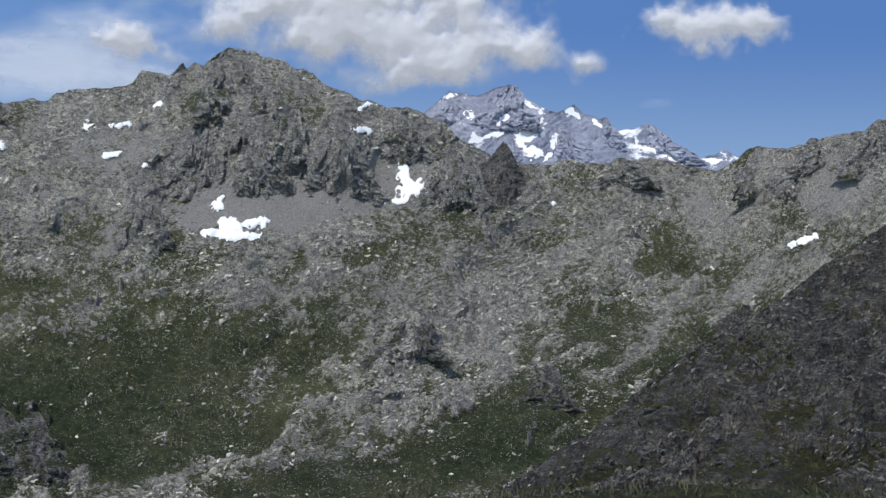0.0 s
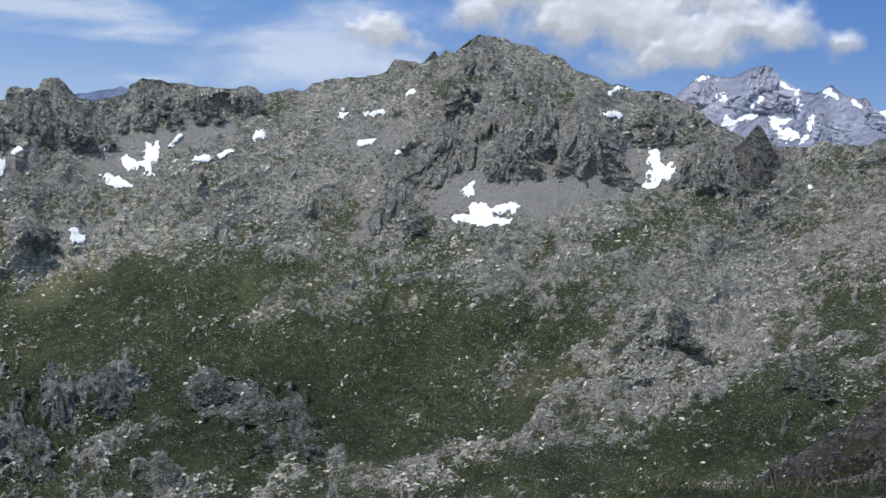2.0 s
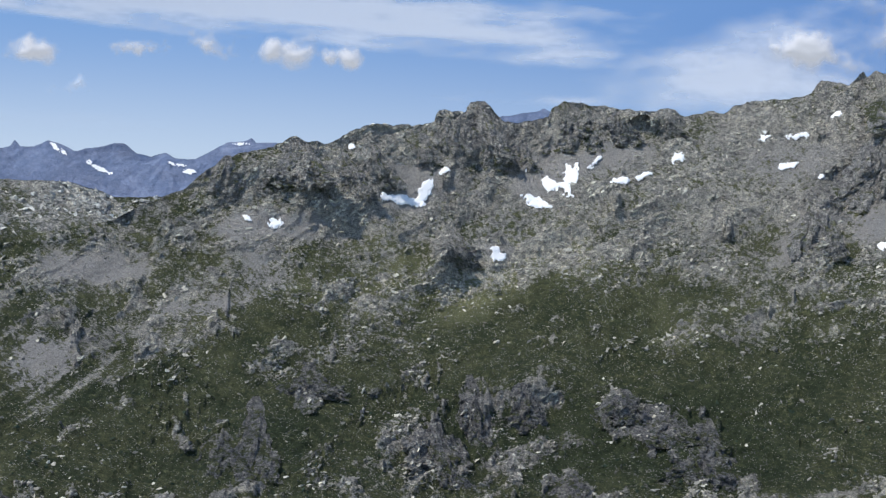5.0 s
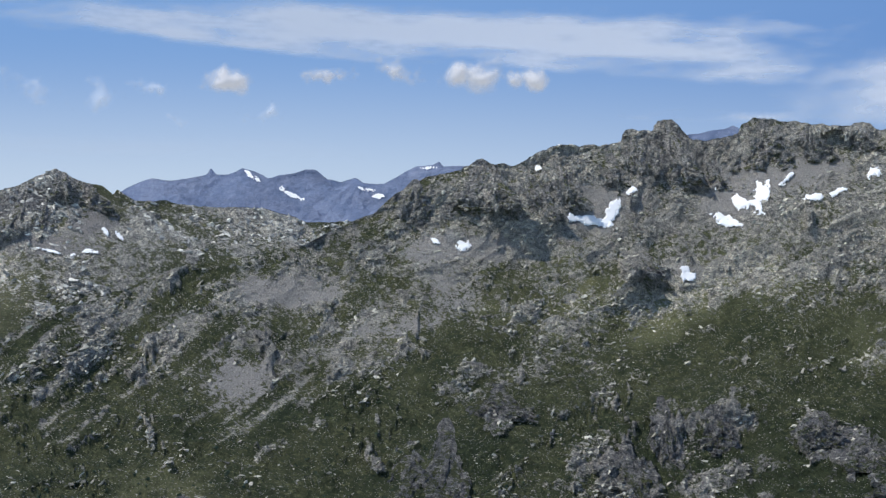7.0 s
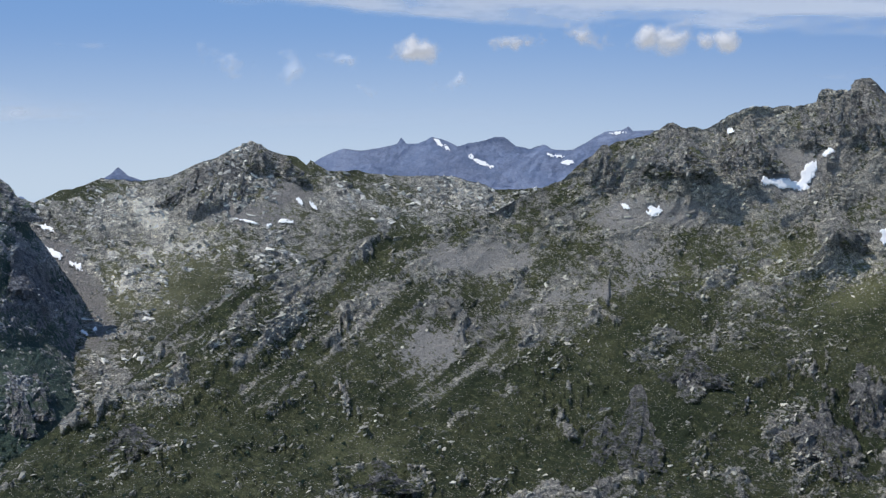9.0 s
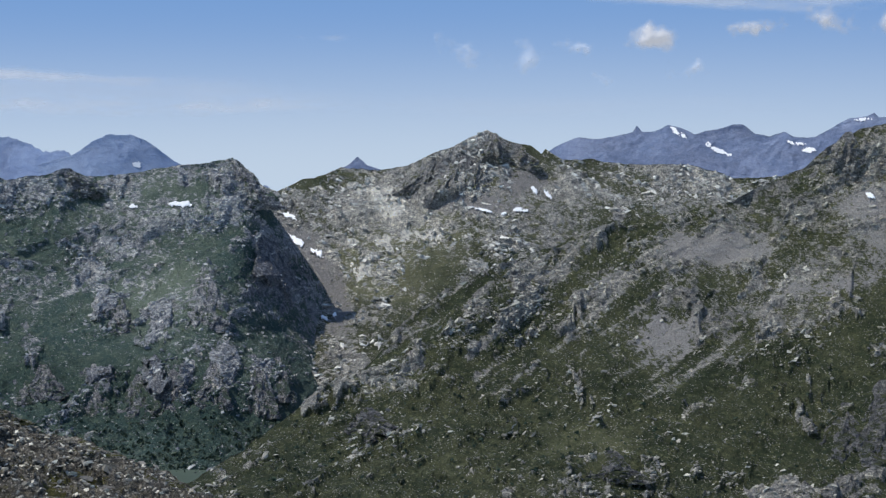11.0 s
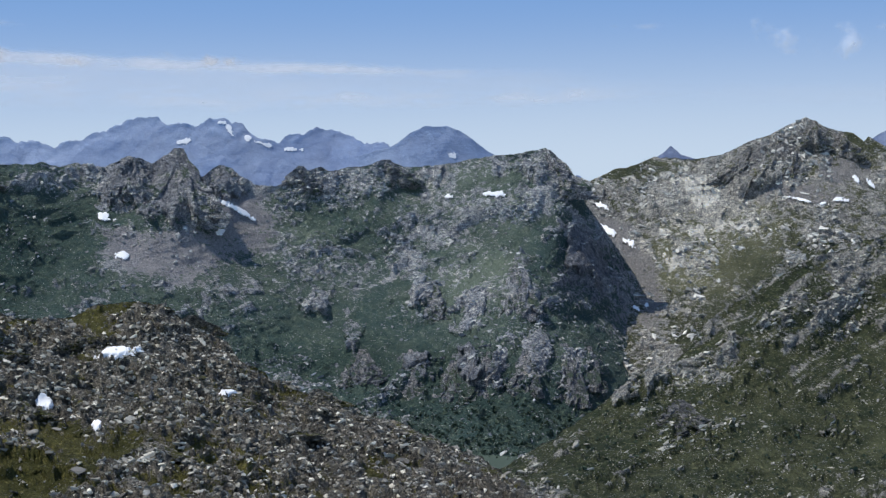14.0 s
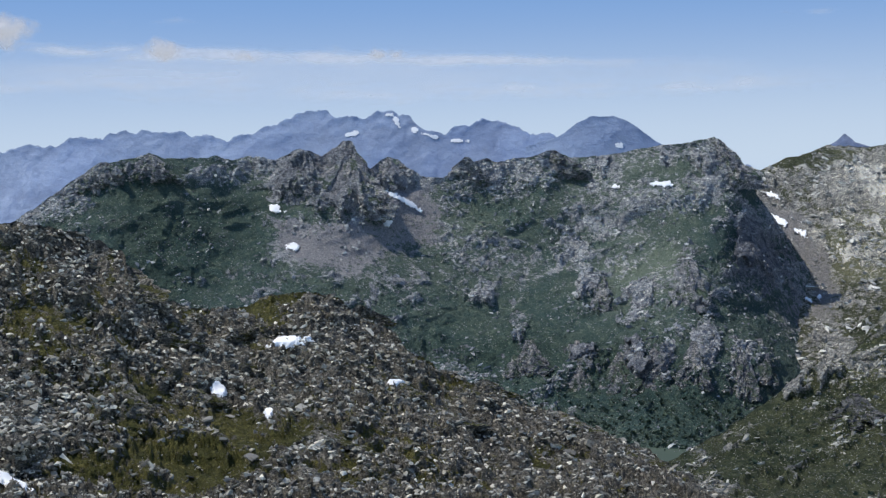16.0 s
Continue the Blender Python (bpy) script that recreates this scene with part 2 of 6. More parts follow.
# Cloud shade over the spur is put into these dark colours.
SHADED_SPUR_MAT = terrain("shaded_spur", 6.0, (0.115, 0.11, 0.105), (0.24, 0.225, 0.19), (0.05, 0.05, 0.056), (0.045, 0.05, 0.02), (0.11, 0.10, 0.045), (0.2, 0.19, 0.17), 0.4)
HILL_MAT = terrain("rubble_hill", 0.6, (0.18, 0.17, 0.14), (0.36, 0.335, 0.28), (0.075, 0.072, 0.066), (0.09, 0.094, 0.026), (0.20, 0.186, 0.064), (0.20, 0.185, 0.15), 0.8)
TOOTH_MAT = terrain("dark_tooth", 5.0, (0.19, 0.188, 0.182), (0.32, 0.31, 0.285), (0.085, 0.086, 0.09), (0.05, 0.065, 0.03), (0.1, 0.1, 0.05), (0.2, 0.19, 0.17), 0.2)
# Far rock: aerial haze is put into the colours, blue with little contrast.
HAZED_FAR_MAT = terrain("hazed_far_rock", 40.0, (0.16, 0.205, 0.315), (0.20, 0.24, 0.345), (0.115, 0.165, 0.275), (0.10, 0.15, 0.20), (0.13, 0.17, 0.21), (0.2, 0.24, 0.32), 0.0, 0.35)
HAZED_FARTHEST_MAT = terrain("hazed_farthest_rock", 50.0, (0.275, 0.35, 0.51), (0.33, 0.40, 0.54), (0.225, 0.30, 0.46), (0.18, 0.25, 0.36), (0.20, 0.26, 0.36), (0.26, 0.31, 0.42), 0.0, 0.2)


# Snow and granite; the granite tones carry painted blue haze.
HAZED_WHITE_MAT = terrain("hazed_snow_and_granite", 35.0, (0.25, 0.275, 0.36), (0.31, 0.33, 0.41), (0.18, 0.21, 0.30), (0.80, 0.83, 0.88), (0.84, 0.86, 0.9), (0.3, 0.33, 0.42), 0.0, 0.4)


def snow_material():
    m, nt, b = nodes_of("old_snow")
    n = Net(nt)
    dirt = n.noise(0.15, 5, 0.6)
    nt.links.new(n.mix(n.ramp(dirt, 0.55, 0.8), (0.86, 0.87, 0.88), (0.62, 0.61, 0.60)), b.inputs["Base Color"])
    b.inputs["Roughness"].default_value = 0.7
    nt.links.new(n.bump(n.noise(0.5, 4), 0.3, 0.4), b.inputs["Normal"])
    return m


SNOW_MAT = snow_material()


# ---- mountains ----
class Slope:
    """A mountainside between a foot at the height angle low and a crest, reaching from the distance near to far."""

    def __init__(self, name, crest, low, near, far, material, step=0.052, bend=0.75, jag=0.05, relief=1.0, grain=1.0,
                 bumps=(), turf=(), rubble=(), tone=(), turf_base=0.0, turf_rise=0.0, label="", category="mountain", kind="", gullies=1.0, seed=0.0, back=0.5, steepness=0.6, dip=25.0, crag=0.0, crag_rise=0.0, blocky=1.0, patchy=1.0, ribs=(), trails=(), crags=(), hard=0.0, slabs=(), fall=(), ribbing=0.65):
        crest = sorted(crest)
        lo, hi = crest[0][0], crest[-1][0]
        az1 = np.arange(lo, hi, step)
        rim = np.interp(az1, [c[0] for c in crest], [c[1] for c in crest])
        line = np.stack([az1, 0 * az1 + seed, 0 * az1], -1)
        rim = rim + jag * (fbm(line, 0.9, 5, 0.6, seed) * 1.0)
        low1 = float(low)
        near1 = np.interp(az1, *zip(*near)) if isinstance(near, list) else np.full(len(az1), float(near))
        far1 = np.interp(az1, *zip(*far)) if isinstance(far, list) else np.full(len(az1), float(far))
        wide = int(1.5 / step)
        even = blur(np.repeat(np.maximum(rim, low1 + 0.8)[None], 3, 0), wide)[1]
        n = int(np.max(rim - low1) / step) + 2
        raw = low1 + step * np.arange(n)[:, None] + 0 * rim
        el = np.minimum(raw, rim)
        az = np.broadcast_to(az1, el.shape)
        depth = (el - low1) / np.max(rim - low1)
        self.raw, self.low, self.step = raw, low1, step
        rise = np.clip((el - low1) / (even - low1), 0, 1.4)
        d = near1 + (far1 - near1) * rise ** bend
        far_d = float(np.median(d))
        unit = far_d / 2200.0 * grain
        d = d * (1 - (0.55 * blob(az, el, bumps) + ribbing * ribs_of(az, el, ribs, seed)) / 100.0)
        d = blur(d, 3)
        x, y = -np.radians(az) * far_d, np.radians(el) * far_d
        c, k = math.cos(radians(dip)), math.sin(radians(dip))
        q = np.stack([(c * x + k * y) / 1.9, c * y - k * x, 0.35 * d], -1)
        q = q + (14 * unit * np.stack([fbm(q, 70 * unit, 3, 0.5, 40 + j + seed) for j in (0, 5, 9)], -1))
        flow = np.stack([x, y * 0.32, 0.3 * d], -1)
        flow = flow + 10 * unit * fbm(q, 60 * unit, 2, 0.5, 77)[..., None]
        aw = np.stack([az, el, 0 * az + seed], -1)
        aw, ew = az + 0.55 * fbm(aw, 1.3, 5, 0.65, seed + 2), el + 0.4 * fbm(aw, 1.3, 5, 0.65, seed + 4)
        want = blob(aw, ew, turf, az)
        stone = np.clip(blob(aw, ew, rubble, az), 0, 1.2)
        cliff = np.clip(blob(aw, ew, crags, az), 0, 1.2)
        if hard:
            cliff = smooth(cliff + 0.5 * fbm(flow, 45 * unit, 4, 0.6, seed + 63), 0.30, 0.48)
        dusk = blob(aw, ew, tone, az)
        track = 0.65 * ribs_of(az, el, trails, seed, 0.6) * (0.6 + 0.8 * fbm(q, 30 * unit, 3, 0.6, seed + 3)) if trails else 0.0
        craggy = np.clip(crag + crag_rise * depth - 0.45 * want - 0.45 * stone - 0.2 * dusk + 0.6 * cliff, -0.35, 0.75)
        edge = smooth(rim - el, 0.0, 0.3) * 0.75 + 0.25
        slab = smooth(blob(aw, ew, slabs, az) + 0.25 * fbm(q, 50 * unit, 4, 0.6, seed + 67), 0.38, 0.48)
        cliff = cliff * (1 - slab)
        # rock standing out of the turf: humps, lumps on them, and single blocks
        n1 = fbm(q, 62 * unit, 5, 0.6, seed + 5)
        n2 = fbm(q, 25 * unit, 4, 0.62, seed + 13)
        n3 = fbm(q, 8.5 * unit, 2, 0.6, seed + 17)
        knob = smooth(n1 + craggy, 0.0, 0.5)
        lump = smooth(n2 + 0.7 * craggy + 0.35 * n1, 0.08, 0.45)
        chip = smooth(n3 + 0.5 * craggy + 0.3 * n2, 0.14, 0.34)
        rocky = np.clip(np.maximum(knob, 0.8 * lump), 0, 1) * (1 - 0.75 * np.clip(stone, 0, 1))
        bent = q + 5 * unit * fbm(q, 22 * unit, 2, 0.6, 91)[..., None]
        facets = 2.6 * blocks(bent, 33 * unit, 11) + 1.7 * blocks(bent, 15 * unit, 29) + 1.1 * blocks(bent, 7 * unit, 3)
        lift = 7.0 * knob + 4.2 * lump + 1.5 * chip + blocky * rocky * facets + 0.7 * n3
        lift = lift * (1 - 0.85 * np.clip(stone, 0, 1)) * edge * (1 - 0.5 * cliff)
        lift = lift - 0.75 * blur(lift, 14)
        # the large forms: swells, and ribs running down the fall line
        spines = ridged(flow, 120 * unit, 3, 0.45, seed + 3) - 0.55
        folds = ridged(q, 150 * unit, 4, 0.5, seed + 9) - 0.55
        ribby = np.clip(0.45 + craggy * 1.3, 0.15, 1.1) * (1 - 0.7 * np.clip(stone, 0, 1))
        move = 45 * fbm(q, 420 * unit, 3, 0.5, seed) - gullies * 34 * spines * ribby - 48 * folds * (0.45 + 0.55 * ribby)
        if hard:
            # walls: upright clefts and broken ledges
            clefts = np.stack([x + 0.25 * y, y * 0.42, 0.2 * d], -1) + 12 * unit * np.stack([fbm(q, 40 * unit, 4, 0.65, 79 + j) for j in (0, 6, 9)], -1)
            cleft = 13 * (ridged(clefts, 46 * unit, 5, 0.64, seed + 87) - 0.5) + 4.5 * blocks(clefts, 30 * unit, 47) + 2.6 * blocks(clefts, 13 * unit, 53) + 1.4 * blocks(clefts, 6 * unit, 59)
            ledge = 5 * blocks(bent, 48 * unit, 7)
            move = move - 0.55 * cliff * (3 + cleft + ledge)
        d = d + relief * unit * move
        p = ways(az, el) * d[..., None] + np.array([0, 0, EYE])
        p[..., 2] += relief * unit * lift
        du, dv = np.gradient(p, axis=1), np.gradient(p, axis=0)
        nor = np.cross(du, dv)
        nor /= np.linalg.norm(nor, axis=-1)[..., None] + 1e-9
        nor *= np.where((nor * p).sum(-1) > 0, -1, 1)[..., None]
        flat = blur(nor[..., 2], 1)
        cover = turf_base + turf_rise * depth + 1.2 * steepness * (flat - 0.62) - 0.42 * knob - 0.3 * lump - 0.16 * chip + patchy * (0.5 * fbm(q, 100 * unit, 4, 0.62, seed + 20) - 0.25 * folds) + want
        if fall:
            # runnels and stone stripes down the fall line
            way = np.radians(np.interp(az, *zip(*fall)))
            s = np.stack([(np.cos(way) * x + np.sin(way) * y) / 9, np.cos(way) * y - np.sin(way) * x + 0.5 * move, 0 * x], -1)
            s = fbm(s, 17 * unit, 4, 0.65, seed + 97)
            s = s * smooth(0.75 - depth, 0.0, 0.3) * smooth(az, 27, 32) * (0.35 + 0.65 * smooth(fbm(q, 260 * unit, 2, 0.5, seed + 99), -0.1, 0.3))
            cover = cover - 0.65 * smooth(s, 0.12, 0.45) + 0.3 * smooth(-s, 0.1, 0.5)
        cover = cover - 0.9 * stone - 1.5 * track - 0.7 * cliff - 2.0 * slab
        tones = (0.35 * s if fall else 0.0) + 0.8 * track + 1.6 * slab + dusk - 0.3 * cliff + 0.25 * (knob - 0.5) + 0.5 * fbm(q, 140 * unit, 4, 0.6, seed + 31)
        self.az1, self.el, self.p, self.nor, self.d, self.turf, self.rubble, self.unit = az1, el, p, nor, d, cover, stone, unit
        self.rocky, self.cliff, self.rim, self.tones = np.maximum(knob, lump), cliff, rim, tones
        # the far side falls away behind the crest
        rows = [p, p[-1:] - ways(az[-1:], el[-1:]) * 0.0]
        crest_p = p[-1]
        out = crest_p / np.linalg.norm(crest_p[:, :2], axis=1)[:, None]
        for k in (0.12, 0.4, 1.0):
            q = crest_p + out * (back * 400 * unit * k)
            q[:, 2] = crest_p[:, 2] * (1 - k) + (-460) * k if kind != "near" else crest_p[:, 2] - 60 * k
            rows.append(q[None])
        verts = np.concatenate(rows, 0)
        pad = [(0, 4), (0, 0)]
        quads = grid_quads(*verts.shape[:2])
        low_row = np.minimum(quads.min(1) // len(az1), n - 1)
        col = quads.min(1) % len(az1)
        front = quads.max(1) // len(az1) < n
        show = raw[low_row, 0] < np.maximum(rim[col], rim[np.minimum(col + 1, len(rim) - 1)])
        behind = quads.min(1) // len(az1) >= n
        quads = quads[(front & show) | behind]
        self.material = material
        me = mesh_from(name, verts.reshape(-1, 3), quads, material,
                       [("turf", np.pad(cover, pad, mode="edge")), ("rubble", np.pad(stone, pad, mode="edge")), ("tone", np.pad(tones, pad, mode="edge"))], smooth_faces=not hard)
        self.ob = tagged(new(name, me), label, category)

    def at(self, az, el):
        """The surface's place at a yaw and a height angle."""
        j = (np.asarray(az) - self.az1[0]) / (self.az1[1] - self.az1[0])
        j = np.clip(j, 0, len(self.az1) - 1.001)
        j0 = j.astype(int)
        f = (j - j0)[..., None]
        out = 0
        for k, w in ((0, 1 - f), (1, f)):
            col = j0 + k
            i = np.clip((el - self.low) / self.step, 0, len(self.el) - 1.001)
            i0 = i.astype(int)
            g = (i - i0)[..., None]
            out = out + w * (self.p[i0, col] * (1 - g) + self.p[i0 + 1, col] * g)
        return out


def pieces(mask):
    """The connected parts of a mask, largest first, four at most."""
    tag = np.where(mask, np.arange(1, mask.size + 1).reshape(mask.shape), 0)
    for _ in range(400):
        pad = np.pad(tag, 1)
        best = np.where(mask, np.max([pad[1:-1, 1:-1], pad[2:, 1:-1], pad[:-2, 1:-1], pad[1:-1, 2:], pad[1:-1, :-2]], axis=0), 0)
        if (best == tag).all():
            break
        tag = best
    ids, counts = np.unique(tag[tag > 0], return_counts=True)
    return [tag == i for i in ids[np.argsort(-counts)][:4]]


def snow(host, spots, seed=0, step=0.022, lift=1.0, label="old white summer snow patch lying on rocky mountainside", parent=None, even=0.75, calm=6, rough=0.55):
    """Snow patches that lie on a slope: yaw, height angle, half width, half height, turn."""
    for k, spot in enumerate(spots):
        ovals = spot if isinstance(spot, list) else [spot]
        r = [max(o[2:4]) * 1.6 for o in ovals]
        fine = min(step, min(min(o[2:4]) for o in ovals) / 4)
        az, el = np.meshgrid(np.arange(min(o[0] - d for o, d in zip(ovals, r)), max(o[0] + d for o, d in zip(ovals, r)), fine),
                             np.arange(min(o[1] - d for o, d in zip(ovals, r)), max(o[1] + d for o, d in zip(ovals, r)), fine))
        q = np.stack([az, el, 0 * az + k * 3.7 + seed], -1)
        m = np.full(az.shape, -9.0)
        for a, e, w, h, turn in ovals:
            c, s = math.cos(radians(turn)), math.sin(radians(turn))
            x, y = -(az - a), el - e
            m = np.maximum(m, 1 - np.hypot((c * x + s * y) / w, (c * y - s * x) / h))
        m = m - 0.1 + rough * (fbm(q, max(ovals[0][2:4]) * 0.7, 4, 0.62) + 0.5 * fbm(q, min(ovals[0][2:4]) * 0.8, 2, 0.6, 7.0))
        if m.max() < 0.1:
            continue
        p = host.at(az, el)
        for axis in range(3):
            p[..., axis] = (1 - even) * p[..., axis] + even * blur(p[..., axis], calm)
        up = np.array([0, 0, 0.8]) - ways(az, el) * 0.6
        dist = np.linalg.norm(p, axis=-1)[..., None]
        p = p + up * (np.clip(m, -0.1, 0.3)[..., None] * lift * dist * 0.0035 + dist * 0.0004)
        for mask in pieces(m > 0):
            quads = grid_quads(*m.shape)
            quads = quads[mask.ravel()[quads].sum(1) >= 4]
            if len(quads) < 6:
                continue
            used, idx = np.unique(quads, return_inverse=True)
            me = mesh_from("snow_patch", p.reshape(-1, 3)[used], idx.reshape(-1, 4), SNOW_MAT)
            if parent:
                part("snowfield", me, parent, "white snowfield")
                continue
            tagged(new("snow_patch", me), label, "snow", "snow patches on the slopes")


# the great slope with the grey summit, the crags and the grassy shoulder
right_ridge = [(-21.09, 4.08), (-19.54, 3.67), (-16.90, 3.22), (-16.63, 3.15), (-16.34, 2.83), (-15.51, 2.75), (-14.90, 2.55), (-14.48, 2.40), (-13.44, 2.13), (-12.17, 2.14), (-11.75, 2.01), (-11.33, 1.61), (-10.74, 1.19), (-10.04, 1.29), (-9.17, 1.52), (-8.30, 1.68), (-7.64, 1.61), (-6.87, 1.66), (-6.55, 1.44), (-5.89, 1.47), (-4.78, 1.50), (-3.67, 1.40), (-2.56, 1.38)]
summit = [(-1.84, 1.70), (-1.33, 1.98), (-0.54, 2.35), (-0.09, 2.85), (0.59, 3.21), (0.93, 3.36), (1.93, 3.52), (2.60, 3.66), (3.27, 3.74), (4.16, 4.14), (4.71, 4.35), (5.16, 4.82), (5.94, 4.97), (6.27, 5.23), (7.04, 5.38), (7.70, 5.56), (8.46, 5.71), (8.89, 5.43), (9.43, 4.98), (9.76, 5.02), (10.08, 4.85), (10.23, 5.09), (10.38, 4.89), (10.72, 4.55), (11.36, 4.66), (11.75, 4.71), (11.96, 4.36), (12.11, 4.14), (13.90, 3.93), (14.94, 3.72), (15.35, 3.43), (16.18, 3.42), (17.00, 3.31)]
crags = [(17.10, 3.36), (17.22, 3.44), (18.77, 3.44), (19.11, 3.50), (20.00, 3.62), (21.55, 3.73), (21.99, 3.54), (22.14, 3.12), (22.87, 2.97), (23.20, 2.88), (23.87, 3.00), (24.13, 3.12), (24.42, 3.49), (24.64, 3.66), (24.97, 3.74), (25.30, 3.54), (25.41, 3.23), (25.84, 3.37), (26.28, 3.30), (26.54, 3.16), (26.62, 2.81), (27.15, 2.77), (27.47, 2.63), (28.12, 2.73), (28.98, 2.71), (29.73, 2.51), (30.05, 2.25), (30.47, 2.02), (30.89, 1.84), (31.53, 1.97), (32.05, 2.16), (32.58, 1.95), (32.99, 1.72)]
shoulder = [(34.69, 1.28), (35.02, 0.96), (35.47, 0.71), (36.13, 0.20), (36.80, -0.19), (37.69, -0.57), (38.57, -1.09), (39.45, -1.43), (43.26, -2.07), (44.37, -2.33), (45.94, -2.99), (47.74, -3.64), (49.53, -4.29), (50.88, -5.12), (52.23, -6.20), (52.90, -7.18), (53.80, -7.93), (55.10, -8.33), (56.47, -9.48), (58.31, -10.80), (60.14, -11.79), (61.95, -12.52)]
